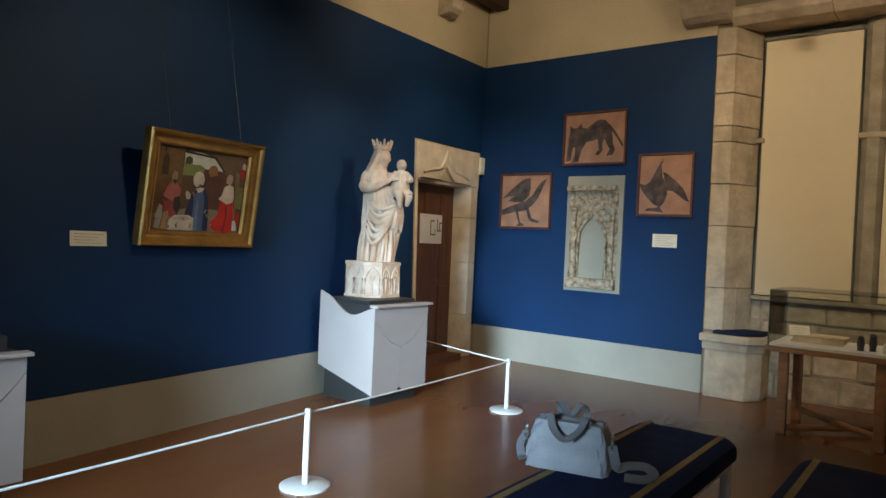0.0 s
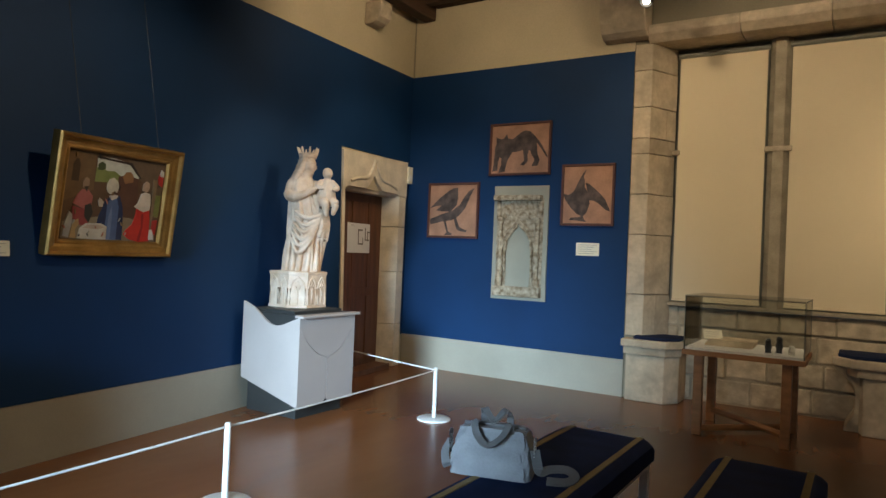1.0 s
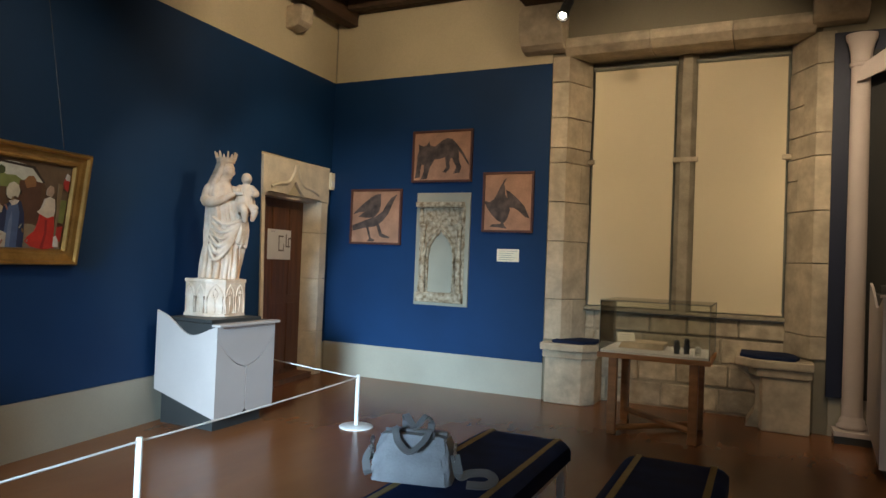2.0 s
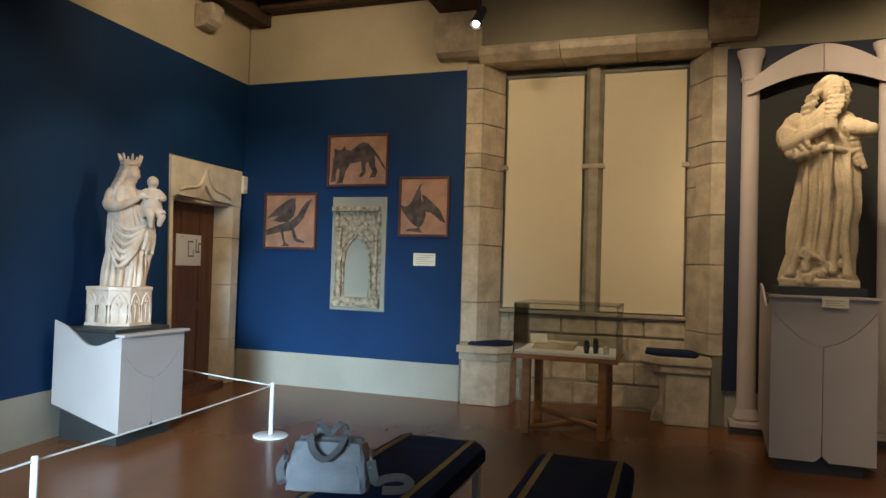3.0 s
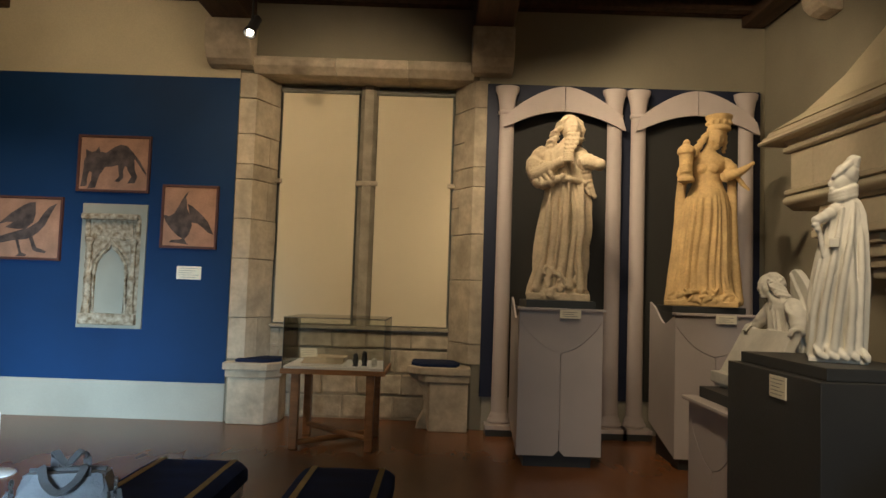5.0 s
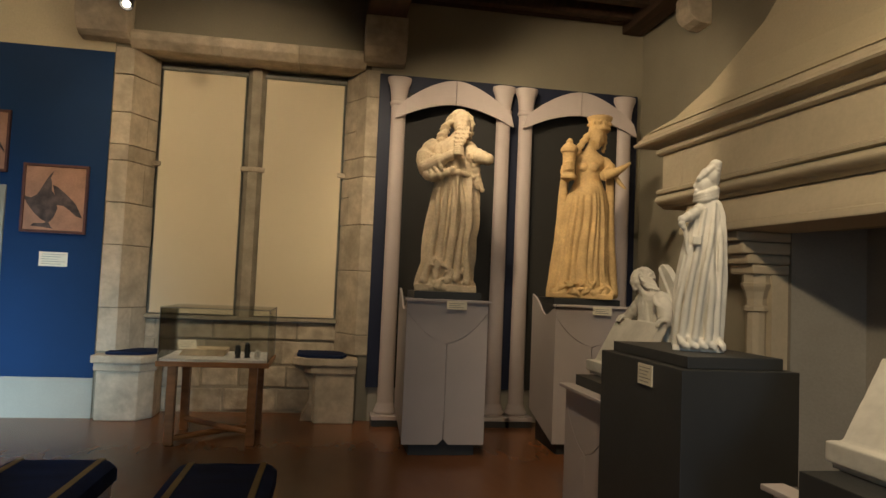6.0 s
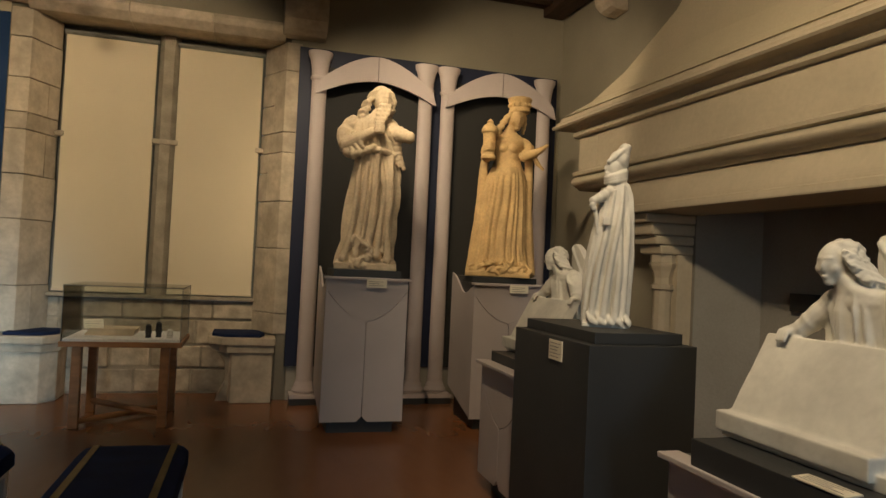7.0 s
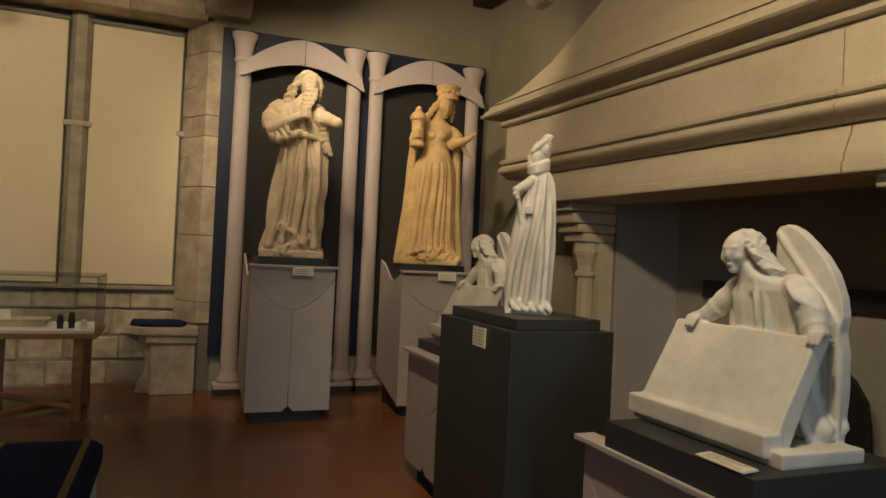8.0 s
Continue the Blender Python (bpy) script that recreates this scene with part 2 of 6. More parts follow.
def wbox(bm, u0, u1, y0, y1, z0, z1):
    """A slab on the west wall, in a grid fine enough to follow its lean."""
    ny, nz = max(1, round((y1 - y0) / 0.3)), max(1, round((z1 - z0) / 0.4))
    g = [[[bm.verts.new(west(u, y0 + (y1 - y0) * i / ny, z0 + (z1 - z0) * j / nz)) for j in range(nz + 1)] for i in range(ny + 1)] for u in (u0, u1)]
    for q in g:
        for i in range(ny):
            for j in range(nz):
                bm.faces.new((q[i][j], q[i + 1][j], q[i + 1][j + 1], q[i][j + 1]))
    a, b = g
    for i in range(ny):
        for j in (0, nz):
            bm.faces.new((a[i][j], a[i + 1][j], b[i + 1][j], b[i][j]))
    for j in range(nz):
        for i in (0, ny):
            bm.faces.new((a[i][j], a[i][j + 1], b[i][j + 1], b[i][j]))
    return bm


def east(x, y, z):
    """The east wall and its fireplace stand slightly askew."""
    return (x + 0.055 * (6.1 - y), y, z)


solo("floor", B(-6.2, 4.6, YS - 0.3, 8.5, -0.2, 0.0), FLOOR, "polished reddish brown floor", "floor", kind="structure")

DY0, DY1, DZ = 6.11, 7.36, 2.20
bm = bmesh.new()
wbox(bm, -0.45, 0, YS - 0.3, DY0 - 0.02, 0, ZC)
wbox(bm, -0.45, 0, DY0 - 0.02, DY1 + 0.02, DZ + 0.02, ZC)
wbox(bm, -0.45, 0, DY1 + 0.02, YN + 0.45, 0, ZC)
wall_west = solo("wall_west", bm, CREAM, "cream plastered wall with a stone doorway", "wall", kind="structure")
bm = bmesh.new()
wbox(bm, 0.0, 0.012, YS, 6.115, 0.40, 3.79)
wbox(bm, 0.0, 0.012, 6.115, 7.50, 2.66, 3.79)
wbox(bm, 0.0, 0.012, 7.50, YN - 0.014, 0.40, 3.79)
part("blue_panel", bm, BLUE, wall_west, "dark blue painted wall panel")
bm = bmesh.new()
wbox(bm, 0.0, 0.006, YS, 6.115, 0.0, 0.397)
wbox(bm, 0.0, 0.006, 7.50, YN - 0.008, 0.0, 0.397)
part("dado", bm, DADO, wall_west, "beige painted dado")

# window recess of the north wall
WL, WR, WL2, WR2, YB, WT = -2.10, 0.36, -1.92, 0.12, 7.98, 3.86
bm = bmesh.new()
box(bm, -5.9, -2.29, YN, 8.4, 0, ZC)
box(bm, 0.50, 4.6, YN, 8.4, 0, ZC)
box(bm, -2.29, 0.50, YN, 8.4, 4.0, ZC)
prism(bm, [(-2.29, YN + 0.02), (WL - 0.03, YN + 0.02), (WL2 - 0.02, YB), (WL2 - 0.02, 8.4), (-2.29, 8.4)], lambda a, b, t: (a, b, t), 0, 4.0)
prism(bm, [(0.50, YN + 0.02), (WR + 0.02, YN + 0.02), (WR2 + 0.02, YB), (WR2 + 0.02, 8.4), (0.50, 8.4)], lambda a, b, t: (a, b, t), 0, 4.0)
box(bm, -2.0, 0.2, YB + 0.002, 8.4, 3.86, 4.0)
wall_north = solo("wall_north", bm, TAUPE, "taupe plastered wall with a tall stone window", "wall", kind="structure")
part("cream_band", B(-5.22, -2.295, YN - 0.006, YN, 3.75, ZC - 0.1), CREAM, wall_north, "cream plaster above the blue panel")
part("blue_panel", B(-5.26, -2.295, YN - 0.014, YN, 0.41, 3.79), BLUE, wall_north, "dark blue painted wall panel")
part("dado", B(-5.26, -2.295, YN - 0.007, YN, 0.0, 0.407), DADO, wall_north, "grey beige painted dado")
part("dado", B(0.505, XE - 0.09, YN - 0.007, YN, 0.0, 0.36), DADO, wall_north, "grey beige painted dado")

# east wall with the opening of the firebox
FY0, FY1, FZ = 2.48, 5.05, 2.06
bm = bmesh.new()
box(bm, XE, XE + 0.25, FY1, YN + 0.1, 0, ZC, fn=east)
box(bm, XE, XE + 0.25, YS - 0.3, FY0, 0, ZC, fn=east)
box(bm, XE, XE + 0.25, FY0, FY1, FZ, ZC, fn=east)
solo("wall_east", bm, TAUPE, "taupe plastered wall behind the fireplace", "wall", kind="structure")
# south wall is never in view; its openings are added for the daylight lamps
bm = bmesh.new()
box(bm, -6.2, -2.35, YS - 0.3, YS, 0, ZC)
box(bm, -0.65, 0.75, YS - 0.3, YS, 0, ZC)
box(bm, 2.05, 4.6, YS - 0.3, YS, 0, ZC)
for x0, x1 in ((-2.35, -0.65), (0.75, 2.05)):
    box(bm, x0, x1, YS - 0.3, YS, 0, 0.9)
    box(bm, x0, x1, YS - 0.3, YS, 3.1, ZC)
solo("wall_south", bm, TAUPE, "unseen taupe wall closing the room, with two added window openings", "wall", kind="structure")
solo("ceiling", B(-6.2, 4.6, YS - 0.3, 8.4, ZC, ZC + 0.15), TIMBER, "dark boarded timber ceiling", "ceiling", kind="structure")

# beams, joists and their stone corbels
def beam(x0, x1, z0, z1, y0=YS, y1=YN):
    bm = B(x0, x1, y0, y1 - 0.004, z0, z1, bev=0.025)
    return solo("ceiling_beam", bm, TIMBER, "dark stained timber ceiling beam on stone corbels", "beam", "ceiling beams", "structure")


beam(-2.56, -2.14, 4.37, ZC - 0.004)
beam(0.30, 0.72, 4.37, ZC - 0.004)
beam(-5.10, -4.92, 4.50, ZC - 0.004)
beam(3.30, 3.56, 4.55, ZC - 0.004)
joists = [(-4.90, -2.57), (-2.13, 0.29), (0.73, 3.32)]
for y in np.arange(-3.2, 7.6, 0.42):
    for x0, x1 in joists:
        solo("ceiling_joist", B(x0, x1, y, y + 0.11, 4.63, ZC - 0.004), TIMBER, "dark stained timber joist", "joist", "ceiling joists", "structure")
for x0, x1 in joists:
    solo("wall_plate", B(x0, x1, 7.50, YN - 0.01, 4.66, ZC - 0.006), TIMBER, "dark timber plate along the wall", "beam", "wall plates", "structure")


def corbel(m, width, drop, reach, label):
    """A stone bracket: local x across, -y out of the wall, z 0 at its top."""
    bm = bmesh.new()
    prof = [(0, 0), (-reach, 0), (-reach, -drop * 0.45), (-reach * 0.93, -drop * 0.7), (-reach * 0.72, -drop * 0.88), (-reach * 0.45, -drop * 0.97), (0, -drop)]
    prism(bm, prof, lambda a, b, t: (t, a, b), -width / 2, width / 2, bev=0.02)
    ob = part("corbel", bm, STONE)
    ob.matrix_world = m
    return tagged(ob, label, "corbel", "beam corbels", "structure")


corbel(pose(-2.37, YN - 0.002, 4.37), 0.50, 0.48, 0.30, "rounded limestone corbel under a beam")
corbel(pose(0.51, YN - 0.002, 4.37), 0.46, 0.48, 0.30, "rounded limestone corbel under a beam")
corbel(pose(wx(6.65, 4.3) + 0.002, 6.62, 4.44, 0, 0, 90), 0.22, 0.27, 0.24, "small limestone corbel on the side wall")
corbel(pose(XE - 0.015, 6.35, 4.50, 0, 0, -90), 0.26, 0.30, 0.26, "small limestone corbel on the side wall")

# ---- the stone window ----
window = thing("window_1", "tall mullioned stone window with two drawn beige blinds", "window", (-0.87, YN, 0), kind="structure")


def jamb_stone(x0, x1, xs, ys, z0, z1, side, seed):
    """One quoin: face on the room, splay back to the window."""
    rnd = random.Random(seed)
    j = rnd.uniform(-0.006, 0.006)
    cut_ = rnd.choice((None, 0.45, 0.62)) if z1 - z0 > 0.25 else None
    xe = x1 if side < 0 else x0
    for k, (f0, f1) in enumerate([(0, 1)] if cut_ is None else [(0, cut_), (cut_, 1)]):
        edge = lambda f, o: (xe + (xs + j - xe) * f, YN - 0.004 + j + (ys - YN + 0.004 - j) * f + o)
        a, b = edge(f0, 0.004 if k else 0), edge(f1, 0)
        w0 = x0 if side < 0 else x1
        poly = [(w0, a[1]), a, b, (w0, b[1])]
        zm = z0 + (z1 - z0) * rnd.uniform(0.4, 0.6)
        for q0, q1 in ([(z0, zm), (zm, z1)] if k and z1 - z0 > 0.5 else [(z0, z1)]):
            bm = prism(bmesh.new(), poly, lambda p, q, t: (p, q, t), q0 + 0.004, q1 - 0.004, bev=0.008)
            part("jamb_stone", bm, STONE, window, w=True)


zl = [0.68, 1.13, 1.78, 2.22, 2.66, 2.83, 3.17, 3.57, 3.86]
zr = [0.70, 0.92, 1.62, 2.13, 2.66, 2.88, 3.55, 3.86]
for i, (a, b) in enumerate(zip(zl, zl[1:])):
    jamb_stone(-2.288, WL, WL2, YB, a, b, -1, i)
for i, (a, b) in enumerate(zip(zr, zr[1:])):
    jamb_stone(WR - 0.02, 0.498, WR2, YB, a, b, 1, 40 + i)
# lintel: long stones with a chamfer towards the window
xs = [-2.14, -1.22, -0.42, 0.32]
for a, b in zip(xs, xs[1:]):
    prof = [(YN + 0.38, 3.86), (YN + 0.38, 4.02), (YN - 0.12, 4.02), (YN - 0.14, 3.98), (YN - 0.12, 3.92), (YN - 0.02, 3.85)]
    part("lintel_stone", prism(bmesh.new(), prof, lambda p, q, t: (t, p, q), a + 0.002, b - 0.002, bev=0.010), STONE, window, w=True)
# wall under the sill: coursed rubble in mortar
part("mortar_bed", B(-2.0, 0.30, YB + 0.03, 8.4, 0, 1.0), MORTAR, window, w=True)
rng = random.Random(5)
for z0, z1, cuts in ((0.0, 0.27, 4), (0.27, 0.52, 5), (0.52, 0.80, 4), (0.80, 1.015, 5)):
    ed = [-1.98] + sorted(-1.98 + 2.25 * (i + rng.uniform(0.25, 0.75)) / cuts for i in range(cuts - 1)) + [0.27]
    for a, b in zip(ed, ed[1:]):
        d = rng.uniform(0.0, 0.03)
        part("rubble_stone", B(a + 0.010, b - 0.010, YB - 0.005 + d, YB + 0.10, z0 + 0.010 + rng.uniform(0, 0.015), z1 - 0.008, bev=0.016), RUBBLE, window, w=True)
part("sill", B(-1.93, 0.13, YB - 0.06, YB + 0.12, 1.02, 1.06, bev=0.010), MORTAR, window, "grey stained stone sill", w=True)
# mullion, transom nibs, frames and glass
bm = prism(bmesh.new(), [(-0.985, 8.10), (-0.985, 8.0), (-0.93, 7.93), (-0.90, 7.93), (-0.86, 7.93), (-0.83, 7.93), (-0.775, 8.0), (-0.775, 8.10)], lambda a, b, t: (a, b, t), 1.06, 3.86)
part("mullion", bm, MORTAR, window, "weathered stone mullion", w=True)
part("transom_nib", B(-1.01, -0.75, 7.92, 8.06, 2.68, 2.735, bev=0.012), STONE, window, w=True)
part("transom_nib", B(WL2 - 0.03, WL2 + 0.06, 7.93, 8.06, 2.68, 2.735, bev=0.012), STONE, window, w=True)
part("transom_nib", B(WR2 - 0.06, WR2 + 0.03, 7.93, 8.06, 2.68, 2.735, bev=0.012), STONE, window, w=True)
for x0, x1 in ((WL2 - 0.01, -0.985), (-0.775, WR2 + 0.01)):
    bm = bmesh.new()
    box(bm, x0, x0 + 0.07, 8.02, 8.08, 1.06, 3.86)
    box(bm, x1 - 0.07, x1, 8.02, 8.08, 1.06, 3.86)
    box(bm, x0 + 0.07, x1 - 0.07, 8.02, 8.08, 1.06, 1.12)
    box(bm, x0 + 0.07, x1 - 0.07, 8.02, 8.08, 3.72, 3.86)
    box(bm, x0 + 0.07, x1 - 0.07, 8.025, 8.075, 2.68, 2.735)
    fr = part("window_frame", bm, WINFRAME, window, w=True)
    part("pane", B(x0 + 0.07, x1 - 0.07, 8.045, 8.051, 1.12, 2.68), GLASS, fr, w=True)
    part("pane", B(x0 + 0.07, x1 - 0.07, 8.045, 8.051, 2.735, 3.72), GLASS, fr, w=True)


def blind(x0, x1, seed):
    t = thing("roller_blind", "drawn beige fabric roller blind in the stone window", "blind", ((x0 + x1) / 2, 7.955, 1.08), group="window blinds")
    bm = bmesh.new()
    n, k = 14, 20
    for side in (0, 1):
        grid = []
        for j in range(k + 1):
            row = []
            for i in range(n + 1):
                u, v = i / n, j / k
                wob = 0.006 * noise.noise((u * 2.2 + seed, v * 1.5, seed)) + 0.004 * (1 - v) * math.sin(5 * u + seed)
                row.append(bm.verts.new((x0 + (x1 - x0) * u, 7.95 + wob + 0.003 * side, 1.09 + 2.66 * v)))
            grid.append(row)
        for j in range(k):
            for i in range(n):
                bm.faces.new((grid[j][i], grid[j][i + 1], grid[j + 1][i + 1], grid[j + 1][i]))
    part("fabric", bm, BLIND, t, smooth=True, w=True)
    part("bottom_bar", B(x0 - 0.004, x1 + 0.004, 7.938, 7.966, 1.075, 1.10, bev=0.006), BLIND, t, w=True)
    bm = bmesh.new()
    tube(bm, [(x0 - 0.02, 7.955, 3.775), (x1 + 0.02, 7.955, 3.775)], 0.027, 12)
    part("roller", bm, WINFRAME, t, "grey roller tube", smooth=True, w=True)


blind(-1.885, -1.005, 1.0)
blind(-0.775, 0.095, 4.0)

# ---- window seats ----
def seat(poly_top, poly_base, z_top, cush, label):
    cx = sum(p[0] for p in poly_top) / len(poly_top)
    t = thing("window_seat", label, "stone seat", (cx, 7.6, 0), group="window seats")
    place = lambda a, b, z: (a, b, z)
    part("seat_block", prism(bmesh.new(), poly_base, place, 0, z_top - 0.16, bev=0.015), STONE, t, "limestone block with worn corners", w=True)
    inner = [(0.5 * (a[0] + b[0]), 0.5 * (a[1] + b[1])) for a, b in zip(poly_top, poly_base)]
    part("moulding", prism(bmesh.new(), inner, place, z_top - 0.16, z_top - 0.08, bev=0.012), STONE, t, w=True)
    part("seat_slab", prism(bmesh.new(), poly_top, place, z_top - 0.08, z_top, bev=0.014), STONE, t, w=True)
    part("cushion", prism(bmesh.new(), cush, place, z_top, z_top + 0.034, bev=0.014), CUSHION, t, "flat dark blue cushion", smooth=True, w=True)


seat([(-2.28, 7.42), (-1.80, 7.42), (-1.66, 7.60), (-1.66, 7.97), (-2.28, 7.97)],
     [(-2.235, 7.48), (-1.83, 7.48), (-1.71, 7.64), (-1.71, 7.97), (-2.235, 7.97)],
     0.66, [(-2.16, 7.47), (-1.83, 7.47), (-1.70, 7.62), (-1.70, 7.94), (-2.16, 7.94)],
     "limestone window seat with a thin dark blue cushion")
seat([(-0.31, 7.55), (-0.16, 7.38), (0.37, 7.38), (0.37, 7.97), (-0.31, 7.97)],
     [(-0.10, 7.62), (-0.06, 7.43), (0.35, 7.43), (0.35, 7.97), (-0.10, 7.97)],
     0.68, [(-0.27, 7.56), (-0.14, 7.42), (0.22, 7.42), (0.26, 7.60), (0.20, 7.94), (-0.27, 7.94)],
     "broken limestone window seat with a thin dark blue cushion")

bm = bmesh.new()
prof = [(-0.30, 0.60), (-0.28, 0.55), (-0.20, 0.50), (-0.14, 0.42), (-0.115, 0.30), (-0.13, 0.16), (-0.19, 0.05), (-0.21, 0.0), (-0.07, 0.0), (-0.07, 0.60)]
prism(bm, prof, lambda a, b, t: (a, t, b), 7.56, 7.965, bev=0.012)
solo("broken_seat_support", bm, RUBBLE, "rough broken stone support under the window seat", "stone support")

# ---- doorway ----
door_frame = thing("door_1", "dark brown wooden door in a carved pale stone surround", "door", west(0, 6.8, 0), kind="structure")
bm = bmesh.new()
SU = 0.035
box(bm, -0.40, SU, DY0 + 0.005, DY0 + 0.06, 0.0, DZ, fn=west, bev=0.006)
part("jamb", bm, DOORSTONE, door_frame, w=True)
for i, (z0, z1) in enumerate(((0, 0.55), (0.55, 1.22), (1.22, 1.80), (1.80, DZ))):
    bm = bmesh.new()
    prism(bm, [(SU, DY1 - 0.02), (SU, 7.50), (-0.40, 7.50), (-0.40, DY1 - 0.12), (-0.18, DY1 - 0.12)], lambda a, b, t: west(a, b, t), z0 + 0.003, z1 - 0.003, bev=0.008)
    part("jamb_stone", bm, DOORSTONE, door_frame, w=True)
# lintel with an ogee cut into its lower edge
yc = 0.5 * (DY0 + DY1) + 0.02
low = [(DY0 + 0.005, DZ - 0.02)]
for i in range(1, 24):
    y = DY0 + 0.005 + (7.50 - DY0 - 0.005) * i / 24
    s = abs(y - yc) / (0.5 * (DY1 - DY0))
    low.append((y, DZ + (0.20 * max(0, 1 - s * 3.2) ** 1.6 if s < 0.5 else 0.0) + (0.02 if 0.1 < s < 0.85 else 0.0)))
low.append((7.50, DZ - 0.02))
poly = low + [(7.50, 2.655), (DY0 + 0.005, 2.625)]
part("lintel", prism(bmesh.new(), poly, lambda a, b, t: west(t, a, b), -0.02, SU + 0.01, bev=0.006), DOORSTONE, door_frame, "pale stone lintel with an ogee arch", w=True)
part("lintel_back", prism(bmesh.new(), [(DY0 + 0.005, DZ - 0.02), (7.50, DZ - 0.02), (7.50, 2.62), (DY0 + 0.005, 2.60)], lambda a, b, t: west(t, a, b), -0.40, -0.022), DOORSTONE, door_frame, w=True)
for s in (-1, 1):
    pts = curve_pts([west(SU + 0.012, yc + s * 0.015, 2.58), west(SU + 0.014, yc + s * 0.06, 2.47), west(SU + 0.014, yc + s * 0.16, 2.36), west(SU + 0.014, yc + s * 0.36, 2.325), west(SU + 0.014, yc + s * 0.50, 2.28)], 18)
    part("ogee_moulding", tube(bmesh.new(), pts, 0.020, 8), DOORSTONE, door_frame, w=True)
leaf_u = -0.18
leaf = part("door_leaf", B(leaf_u - 0.045, leaf_u, DY0 + 0.06, DY1 - 0.115, 0.02, DZ, fn=west), DOORWOOD, door_frame, w=True)
for y0 in (DY0 + 0.14, DY0 + 0.48, DY0 + 0.82):
    for z0, z1 in ((0.12, 0.92), (1.02, 2.08)):
        bm = bmesh.new()
        box(bm, leaf_u, leaf_u + 0.018, y0, y0 + 0.25, z0, z1, fn=west, bev=0.010)
        part("door_panel", bm, DOORWOOD, leaf, w=True)
part("door_step", B(-0.30, 0.05, DY0 + 0.06, DY1 - 0.13, 0.0, 0.06, fn=west), DOORWOOD, door_frame, "dark worn wooden threshold", w=True)

notice = thing("notice_sheet", "white paper notice with a sketched plan taped on the door", "paper", west(leaf_u + 0.022, 6.72, 1.6))
part("sheet", B(leaf_u + 0.019, leaf_u + 0.022, 6.48, 6.96, 1.45, 1.81, fn=west), PAPER, notice, w=True)
bm = bmesh.new()
for y0, y1, z0, z1 in ((6.70, 6.72, 1.55, 1.74), (6.72, 6.80, 1.72, 1.74), (6.72, 6.80, 1.55, 1.57), (6.80, 6.815, 1.55, 1.64), (6.85, 6.87, 1.60, 1.76), (6.87, 6.94, 1.60, 1.62), (6.90, 6.92, 1.62, 1.72), (6.92, 6.96, 1.70, 1.72), (6.55, 6.62, 1.78, 1.785)):
    box(bm, leaf_u + 0.0225, leaf_u + 0.0235, y0, y1, z0, z1, fn=west)
part("sketch_lines", bm, INK, notice, w=True)
sensor = thing("wall_sensor", "small cream plastic box beside the doorway", "sensor", west(0.012, 7.53, 2.37))
part("housing", B(0.013, 0.075, 7.49, 7.585, 2.38, 2.60, fn=west, bev=0.008), CARD, sensor, w=True)
part("sensor_window", B(0.0755, 0.082, 7.505, 7.57, 2.42, 2.49, fn=west), PAPER, sensor, w=True)

# ---- the painting in its gilded frame ----
def ngon(bm, pts, place, t0, t1):
    return prism(bm, pts, place, t0, t1)


def blob(cx, cz, rx, rz, n=14, tilt=0.0):
    out = []
    for i in range(n):
        a = 2 * math.pi * i / n
        x, z = rx * math.cos(a), rz * math.sin(a)
        out.append((cx + x * math.cos(tilt) - z * math.sin(tilt), cz + x * math.sin(tilt) + z * math.cos(tilt)))
    return out


def frame_strip(bm, w, h, band, prof):
    """A mitred moulding round w x h (outer), local x across, z up, -y out; prof: (inset 0..1, out)."""
    rings = []
    for s, d in prof:
        i = s * band
        rings.append([bm.verts.new((x, -d, z)) for x, z in ((-w / 2 + i, -h / 2 + i), (w / 2 - i, -h / 2 + i), (w / 2 - i, h / 2 - i), (-w / 2 + i, h / 2 - i))])
    for a, b in zip(rings, rings[1:] + rings[:1]):
        for k in range(4):
            bm.faces.new((a[k], a[(k + 1) % 4], b[(k + 1) % 4], b[k]))
    return bm


painting = thing("framed_painting", "old panel painting in a wide gilded frame on blue wall", "painting")
painting.matrix_world = Matrix.Translation((-4.795, 3.18, 1.79)) @ pose(0, 0, 0, 0, 0, 94.6) @ pose(0, 0, 0, 8.0) @ Matrix.Diagonal((0.97, 1, 0.97, 1))
part("gilded_frame", frame_strip(bmesh.new(), 1.06, 0.87, 0.115, [(0, 0.0), (0, 0.075), (0.10, 0.09), (0.22, 0.085), (0.30, 0.06), (0.55, 0.055), (0.70, 0.045), (0.8, 0.05), (0.9, 0.045), (1.0, 0.02), (1.0, 0.0)]), GOLD, painting)
flat = lambda a, b, t: (a, -t, b)
picture = part("picture", ngon(bmesh.new(), [(-0.42, -0.325), (0.42, -0.325), (0.42, 0.325), (-0.42, 0.325)], flat, 0.0, 0.018), plain("brown_paint", (0.11, 0.06, 0.03)), painting, "dark brown painted panel with patches of colour")
layers = []


def daub(nm, col, pts):
    """A thin patch of paint over those before it."""
    layers.append(nm)
    part(nm, ngon(bmesh.new(), pts, flat, 0.0182, 0.0182 + 0.0004 * len(layers)), plain(nm + "_paint", col), picture)


